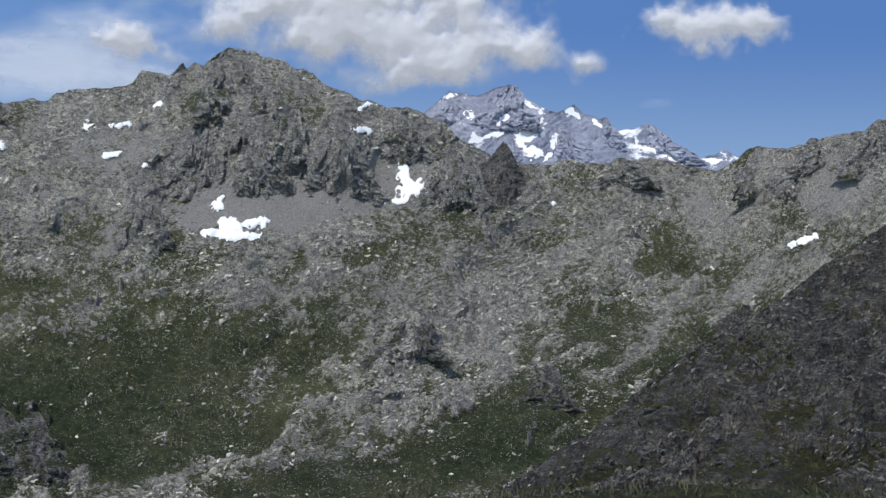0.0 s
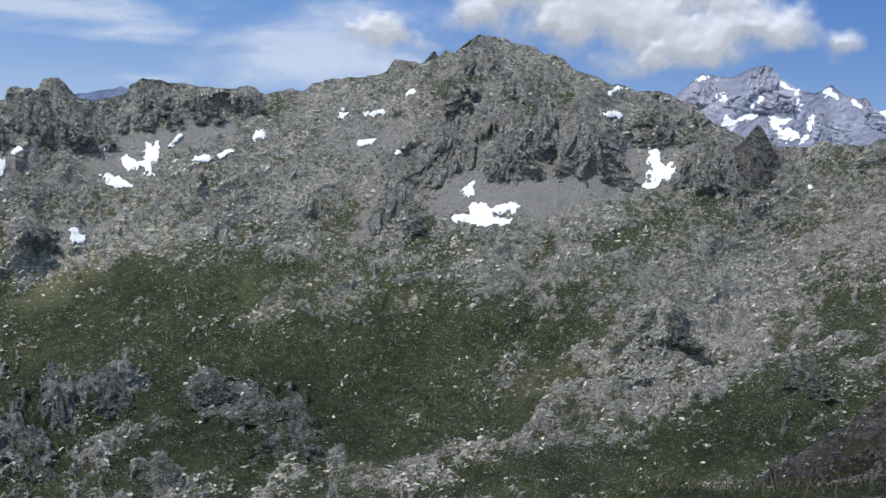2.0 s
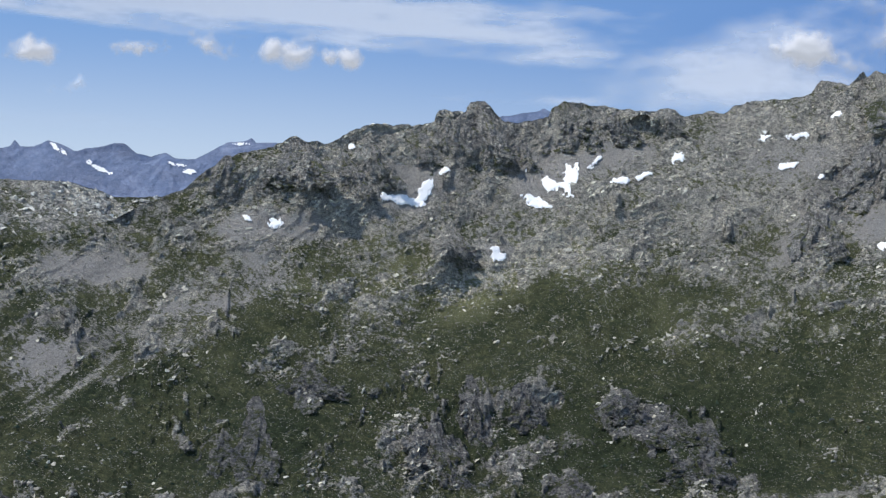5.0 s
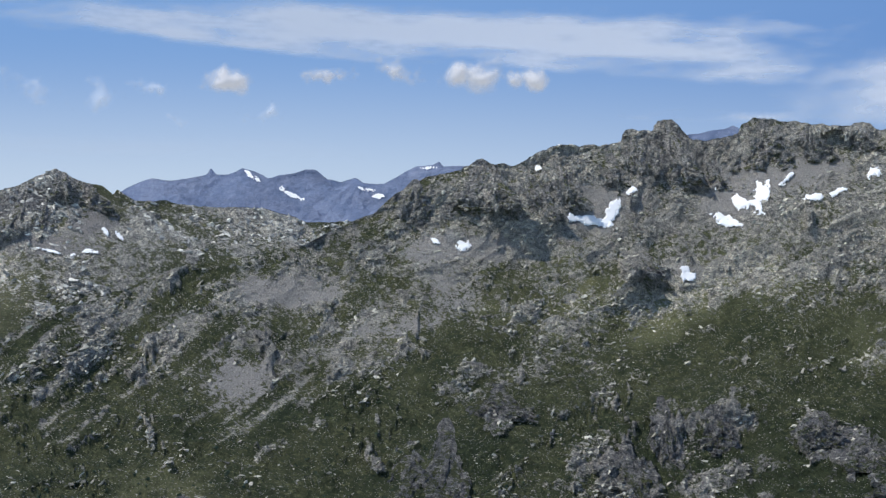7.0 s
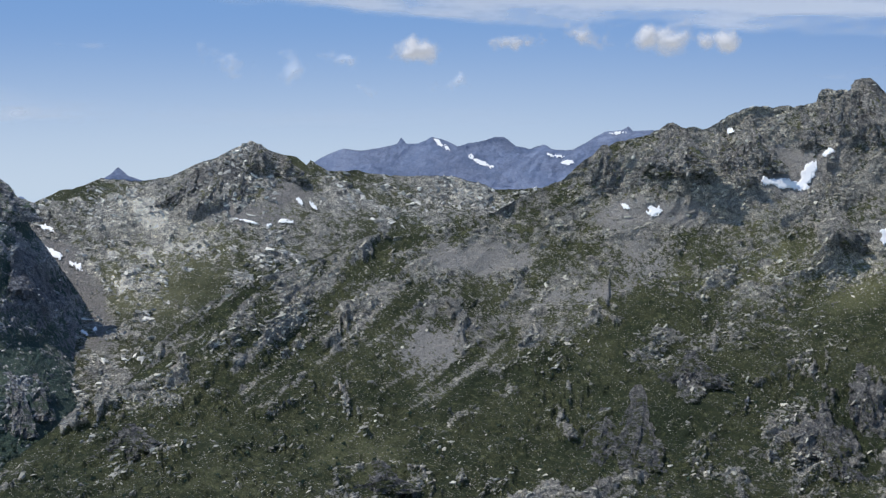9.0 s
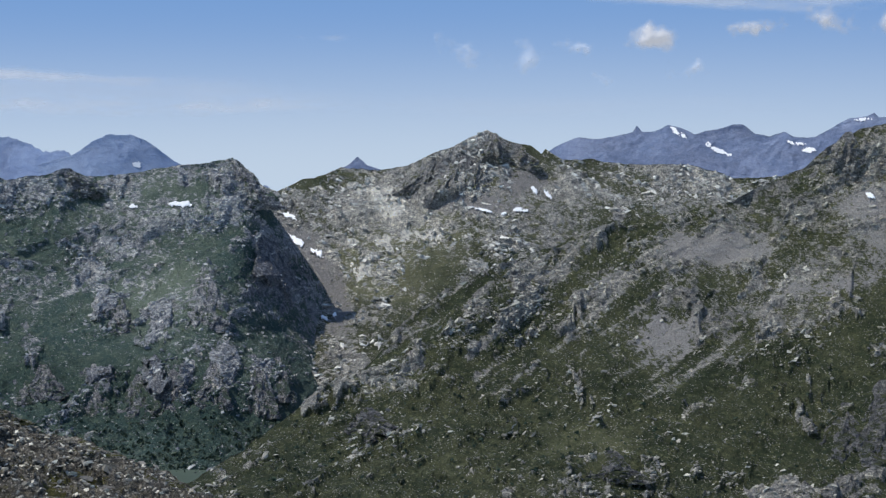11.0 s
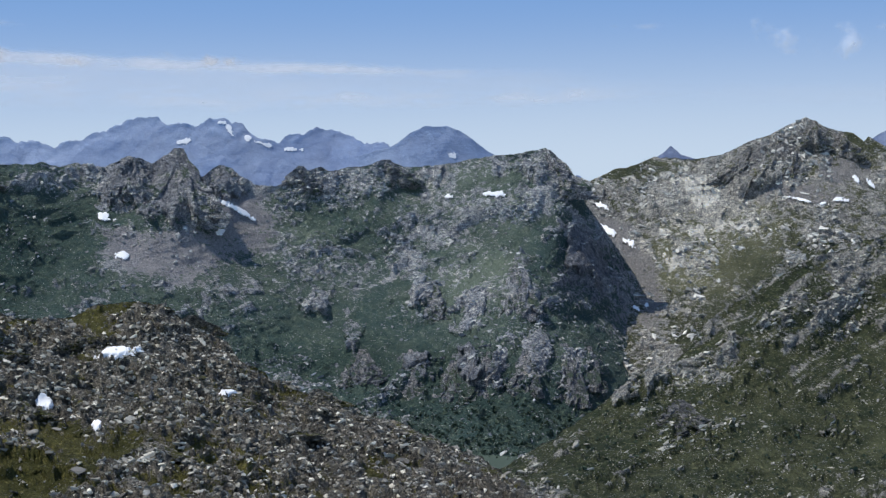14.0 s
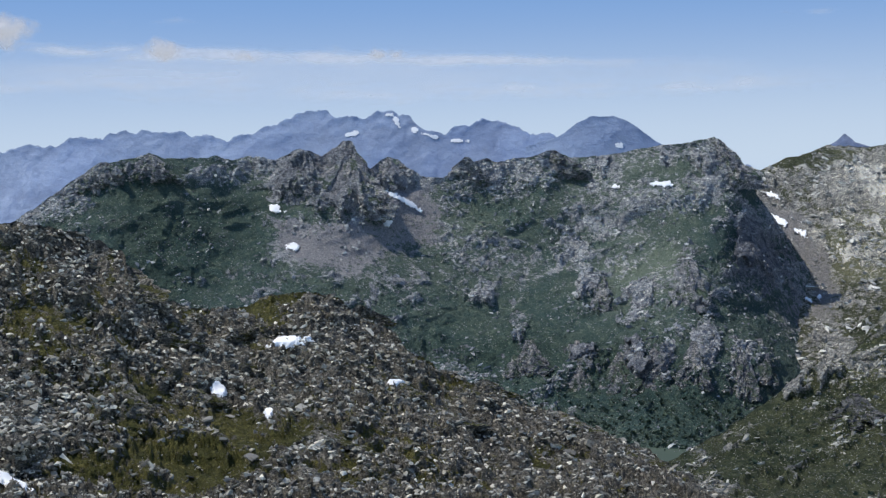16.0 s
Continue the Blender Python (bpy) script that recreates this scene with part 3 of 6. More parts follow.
massif = Slope("grey_mountain", right_ridge + summit + crags + shoulder, -13.9,
               [(-20, 1800), (5, 1900), (30, 1800), (60, 1400)], [(-20, 2500), (-12, 2700), (10, 2800), (25, 2700), (35, 2500), (45, 2300), (62, 1750)], MASSIF_MAT, bend=0.7, step=0.066,
               bumps=[(3.90, 1.93, 0.893, 1.786, 0, 3), (11.63, -0.63, 0.670, 1.340, -10, 2.5), (7.45, 3.18, 2.009, 2.009, 0, 3), (0.10, 0.44, 0.893, 1.116, 0, 2), (-12.42, 0.64, 1.340, 1.340, 0, 2), (-7.07, -2.54, 1.116, 1.340, 0, 2), (1.78, -6.05, 2.233, 3.572, 40, 3), (-3.85, -7.71, 4.912, 2.009, 30, 4), (24.85, 2.34, 1.116, 1.116, 0, 1), (26.12, -2.43, 0.670, 1.116, 0, 2), (31.94, 0.56, 2.233, 1.340, 0, 2), (22.31, -7.05, 3.572, 1.340, 0, 3), (30.84, -9.61, 2.902, 2.679, 0, 4), (16.45, -9.63, 1.340, 1.340, 0, 2)],
               turf=[(2.0, -7.6, 6.0, 1.7, 40, -0.6), (22.65, -8.42, 4.019, 1.786, 0, 0.25), (12.75, -7.81, 5.805, 2.679, 0, 0.35), (14.86, -8.21, 3.572, 2.009, 0, 0.5), (-1.65, -9.96, 5.358, 1.340, 0, 0.3), (33.37, -9.71, 4.465, 2.233, 0, 0.45), (31.90, -9.59, 3.572, 2.009, 0, 0.3), (10.08, -6.45, 3.796, 1.340, 10, 0.5), (12.97, -7.57, 3.796, 1.340, 0, 0.5), (19.96, -4.48, 3.572, 1.116, 0, 0.3), (22.07, -6.20, 3.572, 0.893, 0, 0.35), (6.07, -5.28, 1.340, 2.233, 0, 0.2), (12.05, -9.76, 3.572, 1.340, 0, 0.35), (2.16, -10.93, 5.805, 1.340, 20, 0.3), (-9.24, -1.61, 1.786, 1.340, 0, 0.35), (-13.71, -0.20, 0.670, 1.116, 0, 0.5), (1.90, 1.75, 1.786, 0.670, 0, 0.15), (-9.35, -6.44, 4.465, 1.340, 20, 0.1), (44.24, -8.44, 7.145, 2.233, 10, 0.25), (37.20, -7.19, 7.145, 1.340, 15, 0.3), (48.50, -9.81, 4.465, 1.786, 0, 0.3), (43.17, -3.43, 1.116, 1.116, 0, 0.5), (22.17, -4.56, 4.912, 0.893, 0, 0.4), (21.03, -9.70, 4.912, 1.340, 0, 0.35), (50.06, -10.66, 5.805, 1.786, 10, 0.35), (45.55, -8.96, 5.805, 1.116, 20, 0.25), (41.07, -10.72, 4.465, 1.340, 20, 0.25), (56.71, -11.31, 4.465, 1.340, 0, 0.15)],
               rubble=[(7.84, -0.57, 3.349, 1.005, 0, 1), (4.99, 0.14, 2.679, 1.005, 0, 0.9), (1.89, 0.86, 1.340, 1.340, 0, 0.9), (12.83, 1.52, 3.126, 1.340, 10, 0.6), (12.48, -1.52, 0.558, 1.340, -30, 0.8), (-10.29, -0.27, 1.786, 1.116, 0, 0.6), (-15.15, 0.68, 2.233, 1.340, 30, 0.7), (-12.51, -3.06, 3.126, 0.670, 20, 0.5), (22.41, 0.95, 1.340, 1.116, 0, 1), (19.53, 1.66, 1.786, 0.893, 0, 0.8), (27.24, 0.86, 1.563, 0.893, 0, 0.7), (27.67, -0.07, 1.340, 0.491, 0, 0.9), (32.88, -1.22, 1.340, 0.402, 0, 0.8), (24.10, -2.36, 0.781, 0.491, 0, 0.8), (34.11, -1.40, 1.563, 0.558, 0, 0.8), (32.11, -1.16, 1.340, 0.491, 0, 0.8), (40.37, -3.09, 1.563, 0.558, 0, 1), (41.72, -6.53, 1.340, 1.340, 0, 1.2), (33.61, -2.98, 1.340, 1.340, 0, 0.6), (38.17, -2.99, 1.340, 0.491, 0, 0.8), (35.55, -4.52, 3.572, 0.402, 15, 0.7), (44.39, -4.08, 2.679, 0.268, 5, 0.5)],
               # Below 0: dark crag rock up high, painted shade on low cliffs and hollows.
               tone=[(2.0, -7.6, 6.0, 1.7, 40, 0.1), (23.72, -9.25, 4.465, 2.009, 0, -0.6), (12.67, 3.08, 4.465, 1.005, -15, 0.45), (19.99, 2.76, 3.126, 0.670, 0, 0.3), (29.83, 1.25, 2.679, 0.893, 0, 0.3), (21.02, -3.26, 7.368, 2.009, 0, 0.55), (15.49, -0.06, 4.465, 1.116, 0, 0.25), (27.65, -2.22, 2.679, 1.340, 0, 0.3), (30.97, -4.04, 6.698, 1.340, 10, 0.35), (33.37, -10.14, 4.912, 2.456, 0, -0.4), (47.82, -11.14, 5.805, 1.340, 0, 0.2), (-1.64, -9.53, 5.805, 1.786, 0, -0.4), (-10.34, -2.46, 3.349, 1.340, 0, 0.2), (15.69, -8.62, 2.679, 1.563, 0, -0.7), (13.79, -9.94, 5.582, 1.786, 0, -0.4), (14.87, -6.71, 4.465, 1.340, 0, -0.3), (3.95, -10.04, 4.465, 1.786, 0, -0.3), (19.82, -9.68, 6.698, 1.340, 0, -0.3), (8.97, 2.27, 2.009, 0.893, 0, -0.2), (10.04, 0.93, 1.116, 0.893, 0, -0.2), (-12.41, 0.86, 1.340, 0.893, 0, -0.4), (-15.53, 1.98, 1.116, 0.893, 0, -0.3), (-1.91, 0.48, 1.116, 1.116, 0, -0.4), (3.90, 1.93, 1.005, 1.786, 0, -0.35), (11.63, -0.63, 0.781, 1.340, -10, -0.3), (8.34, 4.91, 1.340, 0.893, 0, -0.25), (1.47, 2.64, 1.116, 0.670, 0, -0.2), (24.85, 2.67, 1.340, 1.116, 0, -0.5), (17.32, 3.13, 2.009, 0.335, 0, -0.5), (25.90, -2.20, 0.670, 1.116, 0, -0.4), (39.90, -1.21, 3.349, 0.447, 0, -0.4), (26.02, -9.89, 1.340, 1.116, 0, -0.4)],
               crags=[(8.46, 5.12, 1.005, 0.670, 0, 0.9), (8.97, 2.38, 1.786, 0.893, 0, 0.7), (10.04, 1.15, 1.005, 0.893, 0, 0.7), (11.63, -0.63, 0.714, 1.340, 0, 0.9), (3.91, 2.04, 1.005, 1.563, 0, 0.9), (7.67, 3.61, 1.116, 1.116, 0, 0.4), (1.47, 2.53, 1.005, 0.670, 0, 0.6), (-0.35, 0.45, 0.781, 0.893, 0, 0.5), (-1.90, 0.92, 1.116, 1.340, 0, 0.6), (-12.40, 1.30, 1.116, 0.893, 0, 0.8), (-15.12, 1.97, 1.340, 0.893, 0, 0.6), (-16.55, 2.62, 0.670, 0.893, 0, 0.7), (-7.07, -2.54, 0.893, 0.893, 0, 0.5)] + [(24.85, 2.78, 1.005, 0.893, 0, 1), (26.06, 2.86, 0.670, 0.447, 0, 0.8), (23.08, 2.15, 1.116, 0.893, 0, 0.7), (19.99, 3.20, 1.786, 0.402, 0, 0.8), (17.99, 3.28, 1.116, 0.223, 0, 0.8), (32.15, 0.56, 1.563, 0.670, 0, 0.7), (28.97, 1.71, 1.116, 0.893, 0, 0.5), (25.69, -1.98, 0.670, 0.893, 0, 1), (31.27, -7.88, 0.893, 0.670, 0, 0.6), (26.05, -10.34, 1.340, 0.893, 0, 0.9), (24.75, -8.16, 1.116, 0.893, 0, 0.7)]
               + [(22.08, -8.16, 1.340, 0.781, 0, 0.7), (18.94, -8.35, 1.116, 0.781, 0, 0.7), (16.45, -9.41, 1.340, 1.005, 0, 0.9), (20.92, -11.22, 1.116, 0.558, 0, 0.8), (-1.10, -7.98, 0.893, 0.558, 0, 0.7), (1.98, -8.74, 1.340, 0.893, 0, 0.6), (26.02, -10.11, 1.116, 0.893, 0, 0.6), (40.34, -0.99, 2.233, 0.335, 0, 0.5), (48.26, -10.25, 1.340, 0.447, 10, 0.4), (36.63, -12.39, 2.233, 0.558, 0, 0.5)],
               trails=[(0.11, .8, [(13.81, -12.06), (10.69, -11.34), (7.56, -10.61)]), (0.07, .7, [(24.14, -8.60), (23.52, -10.21), (23.31, -11.48)]), (0.13, .8, [(21.13, -12.05), (15.74, -11.63), (10.83, -11.00), (7.99, -10.19)]), (0.09, .6, [(24.30, -8.49), (23.28, -10.57)]), (0.07, .8, [(10.68, -11.99), (9.80, -11.18)]), (0.11, .6, [(49.14, -8.69), (46.43, -7.18), (43.73, -5.97)]), (0.11, .6, [(39.28, -7.85), (36.41, -5.85)]), (0.11, .6, [(48.50, -7.48), (46.82, -6.44), (45.11, -5.38)]), (0.13, .7, [(40.53, -7.94), (38.54, -6.97), (37.21, -6.31)]), (0.11, .5, [(45.31, -10.56), (41.62, -8.70)]), (0.11, .5, [(46.46, -11.15), (43.30, -9.41), (40.83, -8.52)]), (0.09, .6, [(6.54, -3.50), (5.62, -4.94)]), (0.11, .5, [(6.26, -4.10), (5.35, -5.64)])],
               ribs=[
                   (0.67, 0.8, [(8.46, 5.71), (8.12, 4.26), (7.66, 2.74), (7.43, 1.20)]), (0.63, 0.9, [(10.25, 5.06), (10.07, 3.77), (10.70, 2.66), (11.50, 1.34), (11.83, 0.02), (11.69, -1.73)]), (0.71, 1.0, [(4.16, 4.14), (3.92, 3.26), (3.58, 2.16), (3.23, 1.06), (3.77, 0.38)]),
                   (0.49, 0.8, [(6.36, 3.43), (6.56, 1.88), (6.98, 0.55)]), (0.56, 0.7, [(1.93, 3.52), (1.43, 2.64), (2.01, 1.75)]), (1.56, 3.0, [(-1.93, -0.64), (-0.40, -2.23), (0.91, -4.70), (3.09, -7.84), (5.28, -10.91)]), (1.34, -2.6, [(6.72, -2.77), (5.81, -4.76), (6.88, -7.41), (8.83, -10.02)]),
                   (0.89, 1.6, [(-6.87, 1.66), (-6.58, -0.11), (-7.28, -2.09), (-4.88, -3.70)]), (1.12, -2.0, [(-9.41, 0.60), (-9.67, -1.38), (-10.58, -3.11)]), (0.63, 0.8, [(-11.96, 2.12), (-12.42, 0.43), (-12.03, -0.89)]), (0.63, 0.7, [(-15.10, 2.61), (-14.32, 0.67)]), (0.78, 0.9, [(-16.90, 3.26), (-15.57, 0.69)]),
                   (0.56, 0.7, [(24.97, 3.72), (25.11, 2.00), (25.72, 1.33)]), (0.49, 0.8, [(21.55, 3.68), (21.87, 2.06)]), (0.67, 0.9, [(32.05, 2.13), (30.89, 0.80), (28.96, -0.48), (28.09, -1.79)]), (0.56, 0.6, [(25.91, -1.54), (25.68, -2.20), (24.36, -2.85)]), (0.56, -0.9, [(22.42, 1.83), (22.39, -0.16)]),
                   (0.49, 1.0, [(34.80, 1.23), (35.46, -0.07), (36.79, -1.64)]), (0.78, 0.8, [(28.80, 2.54), (28.57, 1.10), (29.66, -0.47)]), (0.78, 0.8, [(26.48, -8.38), (25.80, -10.53)]), (0.78, 0.8, [(22.79, -6.75), (22.33, -8.90)]), (1.00, 1.6, [(16.47, -8.09), (15.98, -10.50)])],
               turf_base=0.95, turf_rise=-0.5, crag=-0.12, crag_rise=0.2, dip=28, hard=1.0, fall=[(-20, 35), (-5, 40), (2, 60), (6, 100), (12, 115), (18, 95), (26, 45), (34, 36), (60, 36)], label="high grey rocky mountainside with scree, turf and crags", seed=1.0, jag=0.115)

# the pale slabby mountain across the gully
pale = Slope("pale_mountain", [(35.46, -0.51), (37.69, -0.35), (38.91, -0.40), (39.46, -0.21), (40.56, 0.12), (42.10, 0.15), (43.62, 0.22), (44.48, 0.41), (45.55, 0.42), (46.25, 0.80), (46.41, 0.61), (46.80, 0.96), (47.91, 1.23), (48.57, 1.59), (49.02, 1.35), (49.91, 0.98), (50.80, 0.61), (51.91, 0.14), (52.79, 0.03), (54.00, 0.13), (54.32, 0.20), (54.98, -0.10), (55.85, -0.29), (56.72, -0.72), (57.27, -0.98), (58.67, -1.90), (60.16, -2.52)],
             -13.2, 2250, [(35, 3600), (58, 3700)], PALE_MAT, bend=0.85, step=0.058,
             crags=[(49.92, 0.21, 2.009, 0.580, 25, 1), (50.60, -0.79, 0.893, 0.447, 40, 0.8), (47.92, -0.03, 0.558, 0.670, 0, 0.5)], ribs=[(0.63, 1.8, [(48.57, 1.57), (49.70, 0.21), (50.60, -0.67)]), (0.45, 1.0, [(50.80, 0.61), (51.48, -0.44)]), (0.89, -1.4, [(55.88, -1.72), (54.63, -4.83), (54.44, -7.03)])], turf=[(49.92, 0.21, 2.009, 0.625, 25, -1), (50.60, -0.90, 1.116, 0.558, 40, -0.8), (48.58, 1.31, 0.893, 0.335, 0, -0.6), (52.37, -1.21, 0.781, 0.625, 0, -1), (55.85, -0.40, 2.009, 0.447, -15, 0.6), (47.70, -0.03, 1.340, 0.670, 20, 0.6), (50.87, -4.45, 1.340, 1.340, 0, 0.3), (52.66, -5.75, 1.340, 1.116, 0, 0.3), (42.09, -1.88, 4.465, 0.558, 0, 0.3)],
             # Tone below 0 paints the shaded face under the crest.
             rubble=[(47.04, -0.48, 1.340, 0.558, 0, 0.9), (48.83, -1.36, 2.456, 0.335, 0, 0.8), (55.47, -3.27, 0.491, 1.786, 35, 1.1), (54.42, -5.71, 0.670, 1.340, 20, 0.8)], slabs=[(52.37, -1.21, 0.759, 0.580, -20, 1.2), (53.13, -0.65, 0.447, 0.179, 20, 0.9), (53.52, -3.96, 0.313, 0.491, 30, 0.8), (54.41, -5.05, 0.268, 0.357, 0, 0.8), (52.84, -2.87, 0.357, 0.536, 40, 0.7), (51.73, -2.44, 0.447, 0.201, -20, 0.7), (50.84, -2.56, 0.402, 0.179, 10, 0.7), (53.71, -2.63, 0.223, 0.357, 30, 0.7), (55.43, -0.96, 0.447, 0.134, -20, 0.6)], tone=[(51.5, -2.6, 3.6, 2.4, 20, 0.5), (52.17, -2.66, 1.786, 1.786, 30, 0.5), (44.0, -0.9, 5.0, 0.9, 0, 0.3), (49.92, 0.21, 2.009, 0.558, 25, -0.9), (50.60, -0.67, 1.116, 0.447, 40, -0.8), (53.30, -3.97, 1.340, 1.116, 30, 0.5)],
             turf_base=0.56, crag=0.08, dip=-25, hard=1.0, label="pale slabby limestone mountain with a pointed crest", seed=21.0, relief=0.8)

# the green flank with the pyramid and the notch face, shaded by its colour
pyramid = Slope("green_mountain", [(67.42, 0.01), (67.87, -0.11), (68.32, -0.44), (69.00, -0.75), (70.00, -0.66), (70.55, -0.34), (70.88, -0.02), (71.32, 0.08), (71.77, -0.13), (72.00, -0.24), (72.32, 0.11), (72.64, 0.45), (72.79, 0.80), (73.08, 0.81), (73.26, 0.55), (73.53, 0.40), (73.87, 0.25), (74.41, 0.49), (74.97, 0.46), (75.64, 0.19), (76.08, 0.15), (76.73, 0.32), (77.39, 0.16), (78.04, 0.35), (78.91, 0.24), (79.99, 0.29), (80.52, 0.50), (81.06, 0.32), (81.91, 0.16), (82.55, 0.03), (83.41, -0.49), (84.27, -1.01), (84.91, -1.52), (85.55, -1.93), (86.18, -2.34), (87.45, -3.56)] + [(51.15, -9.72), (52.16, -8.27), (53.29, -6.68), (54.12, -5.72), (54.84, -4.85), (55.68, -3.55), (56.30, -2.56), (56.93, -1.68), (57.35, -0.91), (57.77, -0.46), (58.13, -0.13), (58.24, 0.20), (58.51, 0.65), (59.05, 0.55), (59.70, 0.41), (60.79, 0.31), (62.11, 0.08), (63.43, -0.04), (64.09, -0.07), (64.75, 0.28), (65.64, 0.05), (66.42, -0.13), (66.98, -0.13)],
                -13.2, [(45, 2650), (51, 2450), (56, 2230), (60, 2200), (90, 2200)], [(45, 3500), (53, 3350), (57, 3250), (64, 3230), (70, 3150), (80, 3000), (90, 2900)], HAZED_PYRAMID_MAT, bend=0.8, step=0.058,
                bumps=[(72.79, -0.99, 1.116, 1.563, 0, 1.3), (60.38, -1.28, 2.456, 1.340, -10, 3), (63.11, -6.99, 4.465, 0.893, 0, 2), (59.16, -8.12, 2.679, 1.116, 0, 3), (60.00, -5.48, 1.340, 1.786, 0, 2)],
                turf=[(78.78, -2.38, 4.465, 2.009, 0, 0.75), (83.06, -2.23, 2.679, 1.340, 0, 0.4), (71.91, -1.02, 1.340, 0.893, 0, 0.25), (68.94, -7.34, 5.805, 1.116, 0, 0.3), (66.67, -6.27, 5.805, 1.340, 0, 0.3), (61.12, -7.23, 4.465, 0.447, 0, 0.35), (62.29, -10.74, 5.805, 1.116, 0, 0.5), (56.77, -6.37, 1.340, 1.340, 0, 0.3)],
                # Below 0: painted shade on notch face and foot cliffs; dark crags and turf.
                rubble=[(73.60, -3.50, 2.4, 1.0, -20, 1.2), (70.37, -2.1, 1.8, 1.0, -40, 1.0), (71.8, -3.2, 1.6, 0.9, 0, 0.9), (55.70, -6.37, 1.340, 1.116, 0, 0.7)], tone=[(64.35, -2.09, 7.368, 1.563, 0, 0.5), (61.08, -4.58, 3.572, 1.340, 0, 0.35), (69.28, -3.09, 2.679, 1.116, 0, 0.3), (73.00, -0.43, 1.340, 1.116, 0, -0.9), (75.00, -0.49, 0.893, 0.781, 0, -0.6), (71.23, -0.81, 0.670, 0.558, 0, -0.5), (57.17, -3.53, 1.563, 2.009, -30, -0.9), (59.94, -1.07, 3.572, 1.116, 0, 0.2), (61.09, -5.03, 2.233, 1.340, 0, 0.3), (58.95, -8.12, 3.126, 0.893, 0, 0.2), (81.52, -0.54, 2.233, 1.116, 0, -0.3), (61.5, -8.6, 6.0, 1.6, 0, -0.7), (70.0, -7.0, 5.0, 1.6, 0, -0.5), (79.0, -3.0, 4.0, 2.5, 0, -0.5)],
                crags=[(73.00, -0.54, 1.340, 1.340, 0, 0.7), (75.00, -0.49, 1.116, 0.893, 0, 0.6), (71.00, -0.59, 0.893, 0.670, 0, 0.6), (68.10, -0.22, 0.893, 0.558, 0, 0.6), (58.85, -0.22, 1.340, 0.670, 0, 0.4), (57.58, -2.65, 0.893, 1.563, 0, 0.8), (63.52, -5.21, 0.781, 0.558, 0, 0.6), (61.32, -5.46, 0.670, 0.558, 0, 0.6), (66.00, -6.28, 0.670, 0.447, 0, 0.5), (63.69, -8.09, 0.491, 0.781, 0, 0.7), (61.36, -8.22, 0.558, 0.893, 0, 0.8), (60.48, -8.11, 0.313, 0.781, 0, 0.8), (58.95, -8.12, 0.670, 1.005, 0, 0.9), (57.43, -8.00, 0.558, 0.781, 0, 0.8), (81.93, -0.31, 1.340, 0.447, 0, 0.45)],
                trails=[(0.09, .9, [(68.34, -8.57), (67.92, -7.25), (68.19, -6.24)]), (0.09, .9, [(66.62, -9.38), (66.73, -7.16), (67.29, -6.26), (65.74, -4.95), (64.39, -3.87)]), (0.11, .8, [(57.21, -7.68), (58.81, -5.82), (59.50, -4.16)]), (0.07, .7, [(72.41, -3.01), (73.36, -5.21), (73.61, -6.09)]), (0.07, .6, [(78.16, -3.28), (78.66, -5.02)])],
                ribs=[
                    (1.12, 3.6, [(58.51, 0.62), (58.10, -1.11), (58.55, -2.86), (59.44, -4.38), (60.01, -5.92)]), (0.49, 1.6, [(57.77, -0.46), (57.16, -2.88), (56.75, -4.63)]), (0.49, 1.6, [(58.00, -1.77), (58.47, -4.39), (58.26, -5.49)]), (0.67, 1.0, [(72.79, 0.78), (73.23, -0.76), (73.94, -2.19)]), (0.58, 0.8, [(72.79, 0.78), (72.01, -0.79), (71.15, -2.04)]), (0.58, 1.6, [(74.75, 0.47), (74.57, -0.95), (74.16, -2.18)]), (0.89, 1.6, [(80.52, 0.48), (79.81, -0.81), (78.78, -2.38)]),
                    (0.67, 1.2, [(64.75, 0.25), (65.23, -1.40)]), (0.89, 1.3, [(60.79, 0.31), (62.14, -1.69)]), (0.56, 1.5, [(64.18, -4.54), (63.77, -6.32)]), (0.56, 1.5, [(61.96, -4.57), (61.55, -6.57)]), (0.49, 2.2, [(61.79, -7.23), (61.38, -9.21)]), (0.40, 2.2, [(60.68, -7.23), (60.60, -8.99)]), (0.49, 2.4, [(59.15, -7.24), (58.96, -9.21)]), (0.45, 2.2, [(57.64, -7.24), (57.44, -8.55)]), (0.49, 2.0, [(63.79, -7.65), (63.59, -8.98)]), (0.45, 1.5, [(65.79, -7.18), (65.61, -9.17)])],
                turf_base=1.3, turf_rise=-0.75, crag=-0.2, crag_rise=0.2, dip=14, hard=0.65, label="green and grey mountain, tinted with haze, with a pyramid crag and painted-shade cliffs", seed=41.0, gullies=1.2, jag=0.09, ribbing=0.42)

# the spur close by, its colours darkened as under cloud shade
spur = Slope("shaded_spur", [(-21.17, 1.39), (-19.62, 0.74), (-17.00, -0.74), (-16.04, -1.45), (-15.02, -2.16), (-13.99, -3.02), (-13.16, -3.80), (-12.11, -4.38), (-10.84, -5.08), (-9.98, -5.59), (-8.91, -6.50), (-7.19, -8.05), (-6.10, -8.97), (-4.56, -9.93), (-2.80, -11.29), (-1.47, -12.36), (0.31, -13.47)],
             -12.4, 700, [(-22, 1250), (-5, 900), (2, 800)], SHADED_SPUR_MAT, bend=0.9, crag=0.15, dip=38, turf_base=0.34, blocky=1.6, turf=[(-10.00, -6.42, 3.572, 0.558, 35, 0.4), (-14.80, -10.07, 4.465, 1.116, 0, 0.5), (-7.24, -10.45, 3.126, 1.340, 0, 0.3)], hard=0.5, label="rocky spur with turf ledges, coloured dark as under cloud shade", seed=61.0, relief=1.4, bumps=[], jag=0.08)

